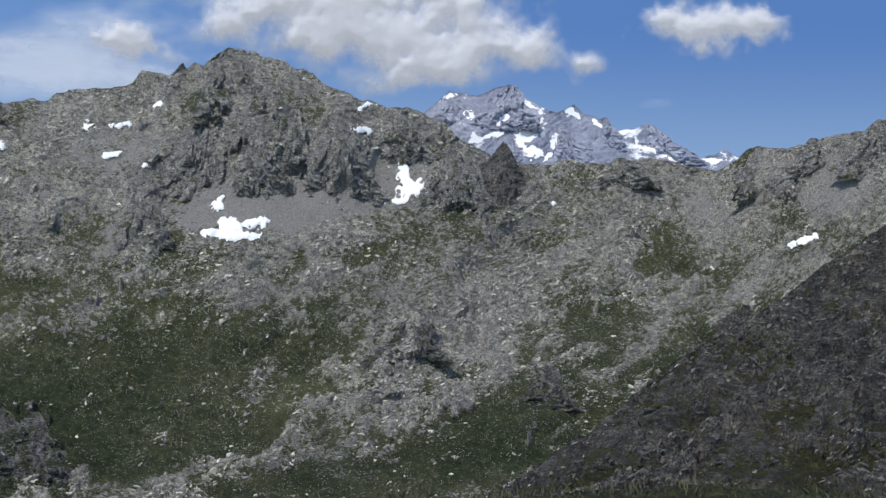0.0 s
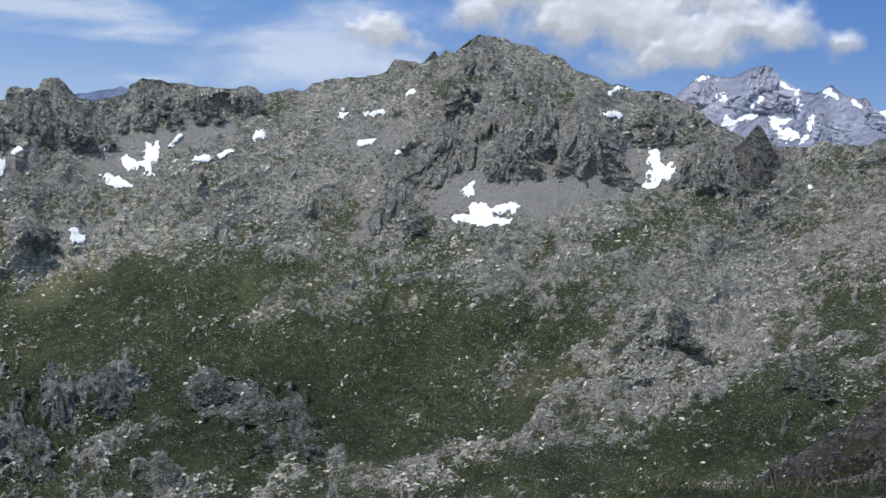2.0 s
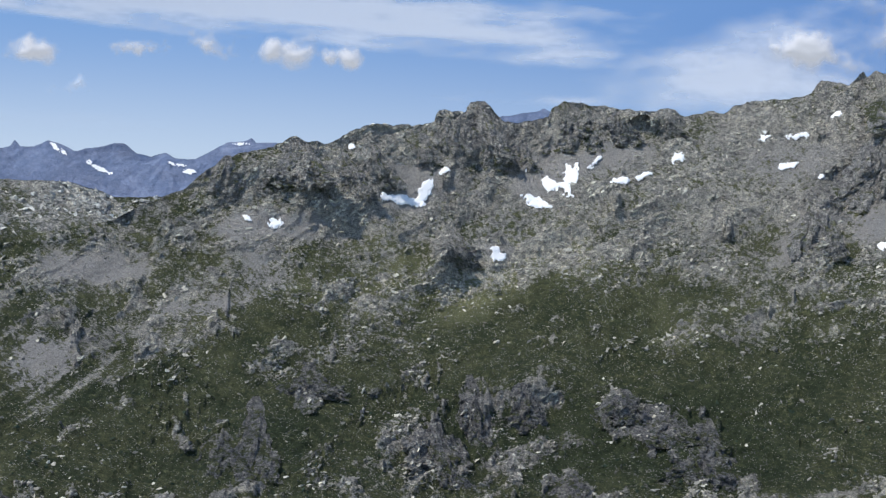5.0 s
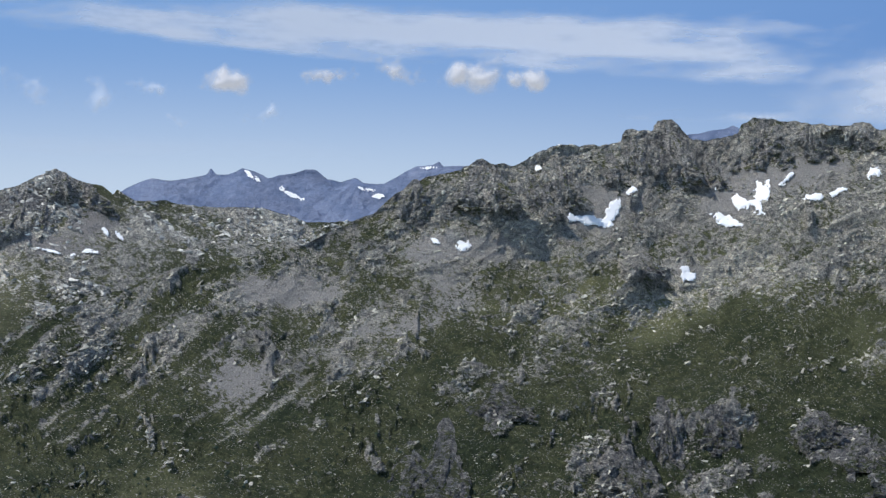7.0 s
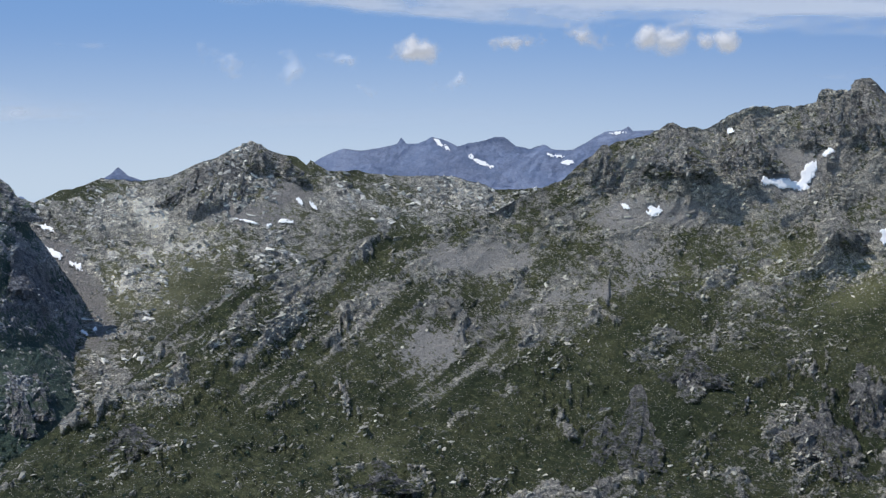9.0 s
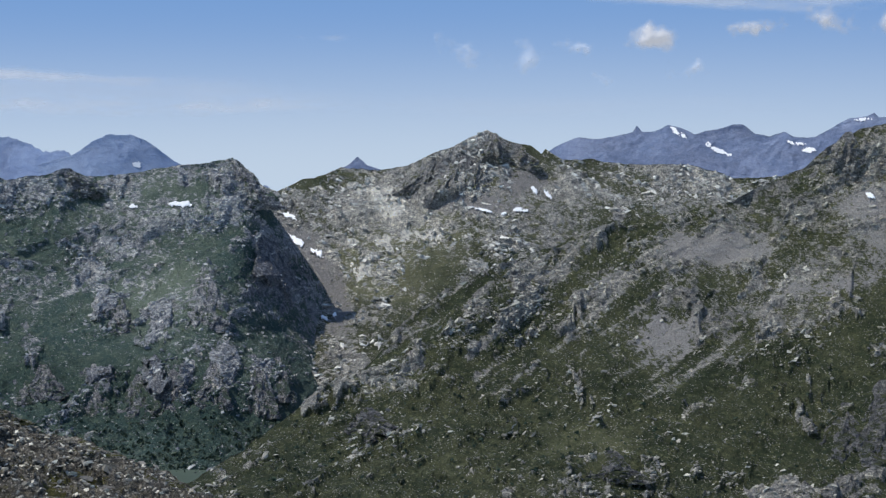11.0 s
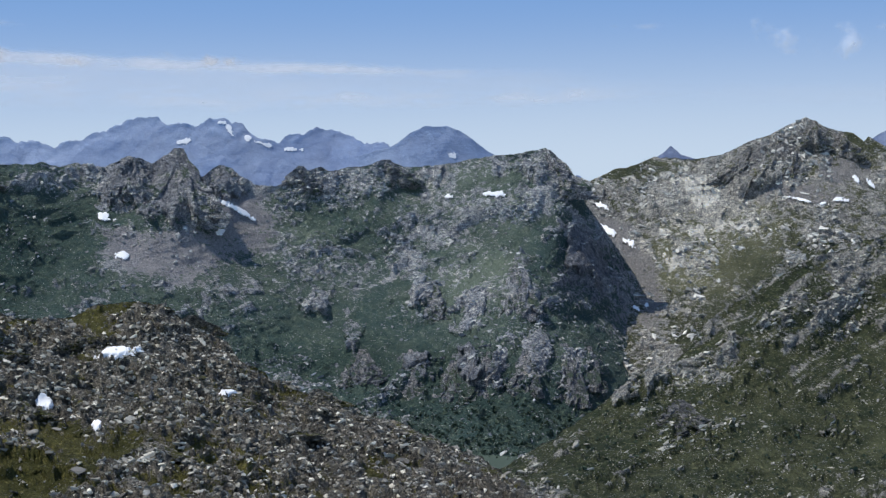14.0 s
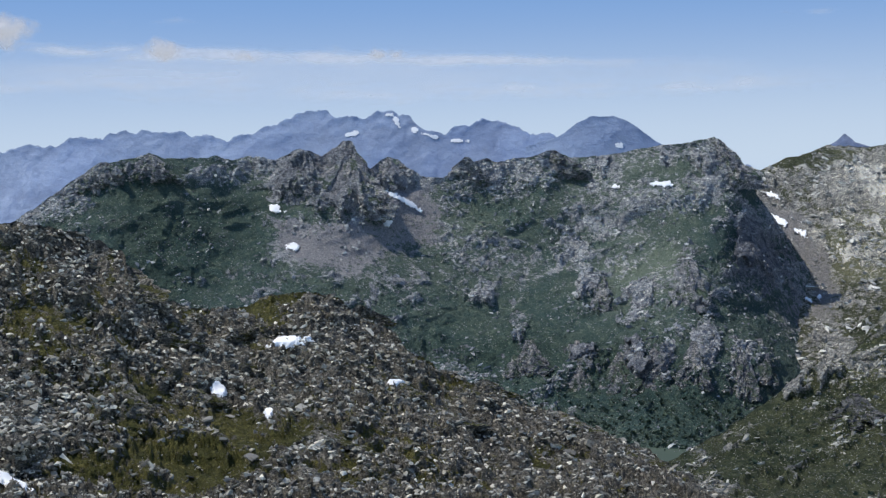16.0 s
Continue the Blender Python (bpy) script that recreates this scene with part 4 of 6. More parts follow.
# the rubble hill beside the knoll
hill_crest = [(51.58, -15.95), (55.78, -14.28), (58.14, -13.33), (59.45, -12.67), (61.19, -11.61), (62.74, -10.95), (64.51, -10.18), (66.74, -9.49), (68.52, -8.68), (69.52, -8.32), (69.74, -7.98), (70.74, -7.47), (71.17, -6.83), (72.49, -6.02), (73.04, -5.78), (73.37, -5.43), (74.36, -5.11), (75.14, -5.11), (76.02, -5.17), (76.92, -5.53), (77.58, -5.68), (78.90, -5.63), (79.97, -5.30), (80.78, -4.98), (81.23, -4.53), (81.54, -4.08), (81.58, -3.49), (81.72, -3.22), (82.36, -3.13), (82.77, -2.90), (82.97, -2.67), (83.28, -2.49), (84.32, -2.25), (85.14, -2.10), (86.17, -1.97), (88.57, -1.65), (91.10, -1.35)]
hill = Slope("rubble_hill", hill_crest, -14.6, [(48, 125), (90, 125)], [(48, 150), (62, 185), (72, 200), (90, 200)], HILL_MAT, bend=0.9, jag=0.12, grain=0.55, relief=2.5, gullies=0.6, dip=-22, crag=0.32,
             bumps=[], ribs=[(0.67, 3, [(86.17, -2.12), (84.12, -2.41), (81.73, -3.33), (81.34, -4.48)]), (0.89, 4, [(84.30, -6.93), (81.82, -8.80), (81.28, -11.42)]), (0.67, 2.5, [(76.05, -6.01), (73.41, -6.99), (70.75, -7.96)]), (0.89, 3, [(85.20, -8.59), (85.70, -10.68)])],
             # Tone below 0 paints the shade of the outcrop and the left foot.
             crags=[(84.80, -9.05, 2.679, 1.563, 0, 1), (82.68, -3.33, 1.786, 0.893, 0, 1), (76.17, -9.64, 0.893, 0.558, 0, 0.9), (72.96, -7.00, 1.340, 0.558, 0, 0.7), (64.52, -10.72, 2.233, 0.670, -20, 0.6), (80.02, -6.72, 1.786, 0.670, 0, 0.5)], turf=[(79.68, -6.25, 1.116, 0.313, 10, 0.7), (76.53, -5.68, 0.670, 0.357, 0, 0.9), (74.78, -5.14, 0.670, 0.223, 0, 0.8), (70.83, -6.80, 0.893, 0.268, -25, 0.9), (78.75, -11.38, 2.233, 1.116, 20, 0.7), (84.08, -7.06, 1.116, 0.402, 0, 0.6), (73.00, -11.27, 1.340, 0.893, 0, 0.5), (69.89, -12.24, 1.340, 0.670, 0, 0.5), (80.78, -8.44, 1.340, 0.893, 0, 0.4), (83.53, -8.68, 2.456, 1.563, 0, 0.8), (82.60, -11.30, 2.902, 0.893, 0, 0.7), (84.00, -5.23, 1.340, 0.447, 0, 0.4), (75.84, -10.04, 1.340, 0.536, 0, 0.4), (65.14, -11.76, 1.340, 0.447, 0, 0.4), (76.04, -5.68, 0.893, 0.447, 0, 0.6), (74.25, -5.18, 1.340, 0.223, 0, 0.6), (70.29, -7.64, 1.116, 0.268, -20, 0.7), (84.68, -6.05, 2.233, 0.893, 0, 0.45), (80.18, -11.06, 3.349, 1.340, 0, 0.5), (73.52, -10.52, 4.465, 1.340, 0, 0.2), (85.01, -3.89, 2.679, 0.670, 0, 0.3), (72.45, -12.52, 5.805, 0.893, 0, 0.3), (81.16, -8.41, 1.786, 0.670, 0, 0.3)], tone=[(82.69, -3.55, 1.563, 0.893, 0, -0.6), (84.80, -9.05, 3.349, 2.009, 0, -0.5)],
             turf_base=0.54, label="stony hill of grey rubble with dark outcrop and dry turf", category="hill", kind="near", seed=81.0, blocky=1.3)

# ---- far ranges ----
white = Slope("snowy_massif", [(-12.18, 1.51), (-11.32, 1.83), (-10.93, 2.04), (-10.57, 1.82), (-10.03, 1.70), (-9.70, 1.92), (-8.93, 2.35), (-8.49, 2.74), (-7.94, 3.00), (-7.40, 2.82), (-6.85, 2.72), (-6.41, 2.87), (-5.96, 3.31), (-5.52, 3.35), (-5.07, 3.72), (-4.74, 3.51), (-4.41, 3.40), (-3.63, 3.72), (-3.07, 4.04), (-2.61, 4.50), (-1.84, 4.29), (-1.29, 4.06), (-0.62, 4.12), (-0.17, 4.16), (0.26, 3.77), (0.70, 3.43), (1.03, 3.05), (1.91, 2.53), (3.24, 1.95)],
              -1.0, 3900, 4300, HAZED_WHITE_MAT, turf_base=0.1, steepness=1.4, turf=[(-3.43, 2.61, 0.670, 0.313, 0, 1), (-1.65, 2.36, 0.670, 0.223, 0, 0.8), (-3.56, 1.73, 0.558, 0.223, 0, 1), (-4.96, 3.30, 0.558, 0.268, 0, 0.8), (-7.07, 2.70, 0.558, 0.179, 10, 0.9), (-0.29, 4.00, 0.558, 0.223, 20, 0.7), (-3.30, 3.72, 0.447, 0.179, -30, 0.8), (-10.25, 1.60, 1.340, 0.223, 0, 0.8), (-8.07, 2.01, 0.893, 0.223, -20, 0.5)], gullies=1.6, label="high snow-covered massif in blue distance", seed=101.0, step=0.04, relief=0.5, back=0.1, hard=0.7, crag=0.25)
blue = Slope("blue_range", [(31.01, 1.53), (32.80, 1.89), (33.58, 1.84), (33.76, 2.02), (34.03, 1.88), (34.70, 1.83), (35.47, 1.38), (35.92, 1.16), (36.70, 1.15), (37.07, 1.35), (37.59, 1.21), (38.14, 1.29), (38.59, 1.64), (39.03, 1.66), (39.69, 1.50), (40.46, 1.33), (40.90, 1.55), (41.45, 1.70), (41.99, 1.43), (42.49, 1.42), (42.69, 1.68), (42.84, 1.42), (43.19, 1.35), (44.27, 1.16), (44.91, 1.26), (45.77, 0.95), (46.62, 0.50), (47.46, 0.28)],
             -2.5, 3800, 4150, HAZED_FAR_MAT, label="distant mountain range tinted blue with haze, with snow streaks", seed=121.0, relief=0.35, back=0.1, turf_base=-1)
ridge = Slope("far_ridge", [(20.13, 2.65), (21.84, 3.26), (22.33, 3.46), (22.69, 3.35), (23.34, 3.25), (24.09, 3.10), (24.85, 2.66)], 0.5, 3700, 3900, HAZED_FAR_MAT, label="distant grey ridge behind the crags", seed=131.0, relief=0.4, back=0.1, turf_base=-1)
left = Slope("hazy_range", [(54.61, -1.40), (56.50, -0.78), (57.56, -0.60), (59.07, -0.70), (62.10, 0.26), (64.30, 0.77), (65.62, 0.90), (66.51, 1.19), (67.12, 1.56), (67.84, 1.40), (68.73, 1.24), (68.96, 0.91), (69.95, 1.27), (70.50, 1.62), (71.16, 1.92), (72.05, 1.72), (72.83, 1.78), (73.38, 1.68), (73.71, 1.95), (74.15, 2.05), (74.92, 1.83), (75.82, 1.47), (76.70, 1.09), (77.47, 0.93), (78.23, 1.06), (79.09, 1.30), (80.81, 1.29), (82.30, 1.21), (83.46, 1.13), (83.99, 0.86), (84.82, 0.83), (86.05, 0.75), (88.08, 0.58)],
             -3.8, 3900, 4300, HAZED_FARTHEST_MAT, label="hazy blue mountain range far across the valley", seed=141.0, step=0.075, relief=0.2, jag=0.2, back=0.05, turf_base=-1)
dome = Slope("dome_peak", [(58.21, -1.33), (59.07, -0.65), (60.46, 0.30), (61.22, 0.83), (61.87, 1.28), (62.41, 1.52), (63.29, 1.52), (63.85, 1.27), (64.30, 0.91), (64.63, 0.74), (65.86, 0.39)], -2.5, 3750, 3900, HAZED_FARTHEST_MAT, label="dome-shaped mountain in the distance, tinted blue with haze", seed=151.0, relief=0.15, back=0.1, turf_base=-1)
cone = Slope("cone_peak", [(51.57, -0.39), (52.63, 0.05), (53.27, 0.26), (53.53, 0.48), (53.66, 0.57), (54.02, 0.27), (54.46, 0.04), (55.44, -0.31)], -1.0, 3900, 4000, HAZED_FAR_MAT, label="small conical peak behind a shoulder, tinted blue with haze", seed=161.0, relief=0.4, back=0.1, turf_base=-1)

# ---- sky ----
def sky_backdrop():
    m = bpy.data.materials.new("clear_sky")
    m.use_nodes = True
    nt = m.node_tree
    nt.nodes.clear()
    n = Net(nt)
    split = nt.nodes.new("ShaderNodeSeparateXYZ")
    nt.links.new(n.co, split.inputs[0])
    high = n.mix(n.ramp(split.outputs[0], -3500, 900), (0.20, 0.37, 0.70), (0.105, 0.235, 0.56))
    low = n.mix(n.ramp(split.outputs[0], -3500, 900), (0.56, 0.68, 0.83), (0.29, 0.45, 0.71))
    col = n.mix(n.ramp(split.outputs[2], -60, 620), low, high)
    em = nt.nodes.new("ShaderNodeEmission")
    nt.links.new(col, em.inputs[0])
    out = nt.nodes.new("ShaderNodeOutputMaterial")
    nt.links.new(em.outputs[0], out.inputs[0])
    az, el = np.meshgrid(np.linspace(-22, 91, 114), np.linspace(-8, 9.5, 20))
    me = mesh_from("sky_backdrop", (ways(az, el) * 4930).reshape(-1, 3), grid_quads(*az.shape), m)
    tagged(new("sky_backdrop", me), "clear blue summer sky, paler towards the horizon", "sky", kind="structure")


sky_backdrop()


def cloud_material(name, colour):
    m = bpy.data.materials.new(name)
    m.use_nodes = True
    nt = m.node_tree
    nt.nodes.clear()
    n = Net(nt)
    dif, clear, mixer, glow, both = (nt.nodes.new("ShaderNode" + k) for k in ("BsdfDiffuse", "BsdfTransparent", "MixShader", "Emission", "AddShader"))
    glow.inputs["Color"].default_value = (0.42, 0.44, 0.49, 1)
    nt.links.new(dif.outputs[0], both.inputs[0])
    nt.links.new(glow.outputs[0], both.inputs[1])
    dif.inputs["Color"].default_value = (*colour, 1)
    nt.links.new(n.attr("dense"), mixer.inputs[0])
    nt.links.new(clear.outputs[0], mixer.inputs[1])
    nt.links.new(both.outputs[0], mixer.inputs[2])
    out = nt.nodes.new("ShaderNodeOutputMaterial")
    nt.links.new(mixer.outputs[0], out.inputs[0])
    return m


CUMULUS_MAT, CIRRUS_MAT = cloud_material("cumulus", (0.235, 0.243, 0.262)), cloud_material("cirrus", (0.43, 0.455, 0.495))


def cloud(name, spots, dist, label, material=None, puff=1.0, seed=0.0, soft=1.05, most=1.0, ragged=0.55, flow=1.0, step=0.05):
    """One cloud of several billows: yaw, height angle, half width, half height, turn, amount."""
    a0 = min(s[0] - 2.2 * max(s[2], s[3]) for s in spots)
    a1 = max(s[0] + 2.2 * max(s[2], s[3]) for s in spots)
    e0 = min(s[1] - 2.2 * (s[3] + 0.1 * s[2]) for s in spots)
    e1 = max(s[1] + 2.2 * (s[3] + 0.1 * s[2]) for s in spots)
    az, el = np.meshgrid(np.arange(a0, a1, step), np.arange(e0, e1, step))
    size = max(0.25, np.median([s[3] for s in spots]))
    q = np.stack([az / flow, el, 0 * az + seed], -1)
    base = blob(az, el, spots)
    n = fbm(q, 1.3 * size, 5, 0.58, seed)
    m = base - 0.42 + ragged * n * 0.9
    dense = most * smooth(m, 0.0, soft) * smooth(base, 0.05, 0.25)
    bulge = blur(smooth(m, 0, 1.2) * 1.5 * size, 2) + 0.06 * size * ridged(q, 0.9 * size, 3, 0.5, seed + 5) * smooth(m, 0, 0.6)
    d = dist - puff * np.radians(bulge) * dist
    p = ways(az, el) * d[..., None]
    quads = grid_quads(*az.shape)
    quads = quads[(dense.ravel()[quads] > 0.004).any(1)]
    used, idx = np.unique(quads, return_inverse=True)
    me = mesh_from(name, p.reshape(-1, 3)[used], idx.reshape(-1, 4), material or CUMULUS_MAT, [("dense", dense.ravel()[used])])
    tagged(new(name, me), label, "cloud", "clouds in the sky", "structure")


cloud("cloud", [(8.58, 6.63, 2.456, 1.340, 0, 1), (5.08, 6.52, 2.456, 1.340, 0, 1), (1.97, 6.16, 2.902, 1.340, 0, 1), (-1.36, 6.44, 2.679, 1.340, 0, 1), (0.62, 4.87, 2.679, 0.781, 0, 0.9), (-3.81, 5.59, 2.009, 0.781, -10, 0.9), (-5.80, 5.39, 1.116, 0.491, 0, 0.7), (3.33, 8.09, 6.698, 1.116, 0, 1), (3.28, 4.38, 1.340, 0.670, 0, 0.6)], 3840, "large white cumulus cloud with a grey base over the summits", seed=3.0, puff=0.9)
cloud("cloud", [(12.76, 6.00, 1.451, 0.781, 0, 1.1), (12.01, 5.65, 1.340, 0.670, 0, 0.9), (10.30, 5.28, 0.670, 0.402, 0, 0.6)], 4800, "white cumulus cloud beside the grey summit", seed=5.0)
cloud("cloud", [(-10.56, 6.91, 2.456, 1.005, 0, 1), (-8.83, 6.81, 1.786, 0.781, 0, 0.8), (-9.94, 5.73, 1.340, 0.447, 0, 0.7), (-12.27, 6.90, 1.340, 0.670, 0, 0.8)], 4800, "white cumulus cloud in blue sky", seed=7.0)
for spot in [(32.38, 5.37, 1.072, 0.491, 0, 1.2), (30.23, 5.28, 0.670, 0.335, 0, 1.2), (42.05, 5.05, 0.804, 0.402, 0, 1.2), (38.27, 5.38, 1.027, 0.268, 0, 0.9), (35.39, 5.55, 0.893, 0.357, -15, 1), (79.95, 4.46, 0.625, 0.357, 0, 1.1), (85.66, 5.24, 0.759, 0.491, 0, 1.2), (76.71, 4.18, 0.670, 0.179, 0, 0.9), (71.32, 4.15, 0.893, 0.201, 0, 0.8)]:
    cloud("cloud", [(*spot[:2], spot[2] * 1.4, spot[3] * 1.45, *spot[4:])], 4800, "small white fair-weather cloud", seed=spot[0], ragged=0.4, soft=0.7)
for spot in [(49.34, 4.43, 0.893, 0.491, -30, 0.75), (47.26, 4.42, 0.558, 0.536, 20, 0.7), (45.18, 4.76, 0.938, 0.313, 0, 0.75), (43.85, 3.55, 0.670, 0.223, 0, 0.6), (40.58, 3.76, 0.781, 0.313, 10, 0.6)]:
    cloud("cloud", [(*spot[:2], spot[2] * 1.5, spot[3] * 1.6, *spot[4:])], 4800, "thin torn shred of white cloud", CIRRUS_MAT, seed=spot[0], most=0.6, soft=0.9, ragged=0.6)
cloud("cirrus", [(45.36, 7.33, 8.038, 0.625, -4, 1), (35.51, 7.45, 8.038, 0.804, -4, 1), (25.55, 7.24, 8.038, 0.804, 0, 1), (41.03, 6.48, 5.582, 0.223, -6, 0.7), (28.84, 6.50, 4.465, 0.223, -4, 0.7), (20.17, 5.45, 5.805, 0.55, 0, 0.8), (21.20, 3.85, 5.582, 0.45, 0, 0.8), (23.5, 6.2, 5.0, 0.5, -4, 0.8), (29.0, 5.9, 6.0, 0.35, -4, 0.7), (36.0, 7.0, 8.0, 0.9, -2, 0.6)], 4870, "long streaks of thin white cirrus", CIRRUS_MAT, puff=0.0, seed=11.0, soft=1.2, most=0.75, ragged=0.5, flow=5.0, step=0.08)
cloud("cirrus", [(80.70, 4.38, 9.377, 0.380, -2, 1), (67.56, 3.79, 9.377, 0.313, -2, 1), (82.85, 3.16, 10.047, 0.491, 0, 0.8), (68.70, 2.57, 10.047, 0.491, 0, 0.75), (57.74, 2.58, 6.698, 0.357, 0, 0.7), (79.58, 5.59, 3.349, 0.223, 0, 0.6), (54.55, 5.23, 3.126, 0.223, 0, 0.5)], 4870, "thin bands of white cirrus low over the horizon", CIRRUS_MAT, puff=0.0, seed=13.0, soft=1.1, most=0.85, ragged=0.45, flow=5.0, step=0.08)
cloud("cirrus", [(15.60, 5.6, 4.6, 1.7, 0, 1.15), (13.60, 4.3, 5.6, 0.9, 0, 1.1), (9.5, 6.8, 4.0, 1.2, 0, 0.8), (-8.68, 3.88, 4.465, 0.35, 10, 0.6), (-5.5, 2.9, 4.0, 0.3, 0, 0.5)], 4870, "pale veil of cirrus beside the summit", CIRRUS_MAT, puff=0.0, seed=17.0, soft=1.3, most=0.7, ragged=0.55, flow=3.0, step=0.08)

cloud("cirrus", [(74.0, 3.3, 11.0, 1.1, 0, 1.0), (84.0, 3.6, 9.0, 1.0, 0, 1.0), (62.0, 3.0, 9.0, 0.9, 0, 0.8), (50.0, 2.6, 8.0, 0.7, 0, 0.6), (40.0, 2.5, 8.0, 0.6, 0, 0.6)], 4880, "pale milky veil of high cloud over the far ranges", CIRRUS_MAT, puff=0.0, seed=19.0, soft=1.6, most=0.55, ragged=0.3, flow=6.0, step=0.1)

# ---- ground ----
def ground_material():
    m, nt, b = nodes_of("valley_turf")
    n = Net(nt)
    nt.links.new(n.mix(n.noise(0.02, 6), (0.03, 0.052, 0.038), (0.06, 0.088, 0.062)), b.inputs["Base Color"])
    b.inputs["Roughness"].default_value = 0.95
    return m


GROUND_MAT = ground_material()
ga, gr = np.meshgrid(np.linspace(0, 360, 181), np.array([1.0, 300, 700, 1200, 2000, 3000, 4000, 4900]), indexing="ij")
gp = np.stack([-np.sin(np.radians(ga)) * gr, np.cos(np.radians(ga)) * gr, -470 + 0 * gr], -1)
tagged(new("ground", mesh_from("ground", gp.reshape(-1, 3), grid_quads(*ga.shape)[:, ::-1], GROUND_MAT)), "green valley floor far below the slopes", "ground", kind="structure")


def knoll():
    """The grassy brow on which the camera stands."""
    az, t = np.meshgrid(np.linspace(-180, 180, 361), np.linspace(0, 1, 60))
    brow = np.interp(az[0], [-180, -60, -30, -19, -10, -4, 1, 6, 20, 180], [-30, -16, -10.9, -10.9, -11.2, -11.5, -12.0, -14, -18, -30])
    reach = 16.0
    z0 = -EYE
    z1 = np.tan(np.radians(brow)) * reach
    r = reach * 1.5 * t
    f = np.clip(r / reach, 0, 1.5)
    z = z0 + (z1 - z0) * smooth(f, 0, 1.0) - 14 * np.clip(f - 1, 0, 1) ** 1.5
    p = np.stack([-np.sin(np.radians(az)) * r, np.cos(np.radians(az)) * r, z + EYE], -1)
    p[..., 2] += 0.10 * fbm(p * np.array([1, 1, 0]), 2.0, 4, 0.6, 2.0) * smooth(r, 0.5, 4)
    flat = np.zeros(p.shape[:2])
    me = mesh_from("grassy_knoll", p.reshape(-1, 3), grid_quads(*p.shape[:2]), KNOLL_MAT, [("turf", flat + 1.1), ("rubble", flat), ("tone", flat)])
    tagged(new("grassy_knoll", me), "grassy brow of dry mountain turf", "ground", kind="structure")
    rng = np.random.RandomState(4)
    n = 5000
    a, r = np.radians(rng.uniform(-22, 8, n)), rng.uniform(8, 17, n)
    x, y = -np.sin(a) * r, np.cos(a) * r
    col, row = np.degrees(a) + 180, r / (reach * 1.5) * 59
    z = p[np.clip(row.astype(int), 0, 59), np.clip(col.astype(int), 0, 360), 2]
    h, w, lean = rng.uniform(0.03, 0.1, n), rng.uniform(0.004, 0.008, n), rng.normal(0, 0.05, (n, 2))
    root = np.stack([x, y, z - 0.02], -1)
    side = np.stack([np.cos(a), np.sin(a), 0 * a], -1) * w[:, None]
    tip = root + np.stack([lean[:, 0], lean[:, 1], h], -1)
    mid = (root + tip) / 2 + np.stack([0 * h, 0 * h, h * 0.1], -1)
    verts = np.stack([root - side, root + side, mid + side * 0.8, mid - side * 0.8, tip + side * 0.1, tip - side * 0.1], 1).reshape(-1, 3)
    k = np.arange(n)[:, None] * 6
    quads = np.concatenate([k + np.array([[0, 1, 2, 3]]), k + np.array([[3, 2, 4, 5]])])
    tagged(new("grass_blades", mesh_from("grass_blades", verts, quads, BLADE_MAT)), "thin dry grass on the brow of the knoll", "grass", kind="stuff")


KNOLL_MAT = terrain("knoll_turf", 0.6, (0.15, 0.14, 0.12), (0.25, 0.24, 0.2), (0.06, 0.06, 0.05), (0.05, 0.06, 0.02), (0.10, 0.10, 0.035), (0.2, 0.19, 0.17), 0.0)
BLADE_MAT, blade_net, blade_bsdf = nodes_of("dry_grass")
blade_nodes = Net(blade_net)
blade_net.links.new(blade_nodes.mix(blade_nodes.noise(3.0, 3), (0.03, 0.04, 0.014), (0.08, 0.075, 0.03)), blade_bsdf.inputs["Base Color"])
blade_bsdf.inputs["Roughness"].default_value = 0.8
knoll()

# ---- snow ----
snow(massif, [[(8.41, -1.63, 1.3, 0.238, 0), (8.31, -1.29, 0.563, 0.39, 0)], (7.32, -1.15, 0.563, 0.26, 5), (8.79, -0.46, 0.238, 0.39, -30), [(1.23, 0.21, 0.65, 0.39, 20), (1.56, 0.86, 0.282, 0.52, 25), (1.64, -0.16, 0.563, 0.152, 10)], (3.25, 2.51, 0.433, 0.173, -8), (3.16, 3.38, 0.477, 0.13, 12), [(27.79, -0.28, 0.997, 0.217, -10), (26.96, 0.1, 0.303, 0.52, -25)], [(22.01, 0.52, 0.737, 0.325, -25), (21.35, 0.31, 0.39, 0.217, -60)], (21.16, 0.8, 0.39, 0.477, 0), (22.6, -0.15, 0.737, 0.238, -20), (20.3, 1.38, 0.39, 0.108, 45), (19.25, 0.69, 0.52, 0.152, 10), (18.3, 0.97, 0.477, 0.13, 25), (17.08, 1.56, 0.39, 0.173, 20), [(23.97, -2.42, 0.39, 0.195, 0), (24.1, -2.11, 0.195, 0.173, -40)], (25.21, -2.14, 0.26, 0.108, -20), (13.8, 2.47, 0.217, 0.238, 0), (12.64, 2.51, 0.542, 0.13, 12), (12.89, 1.42, 0.433, 0.152, 15), (11.17, 3.27, 0.282, 0.13, 25), (11.62, 0.99, 0.173, 0.13, 20), (26.19, 0.89, 0.303, 0.13, 20), (-14.06, -1.39, 0.65, 0.173, 25), (-4.37, -0.19, 0.152, 0.087, 0), (29.86, 1.76, 0.152, 0.13, 0), (32.73, -1.3, 0.39, 0.238, 5), (33.89, -1.13, 0.195, 0.13, -25), (29.03, 2.6, 0.173, 0.087, 0)])
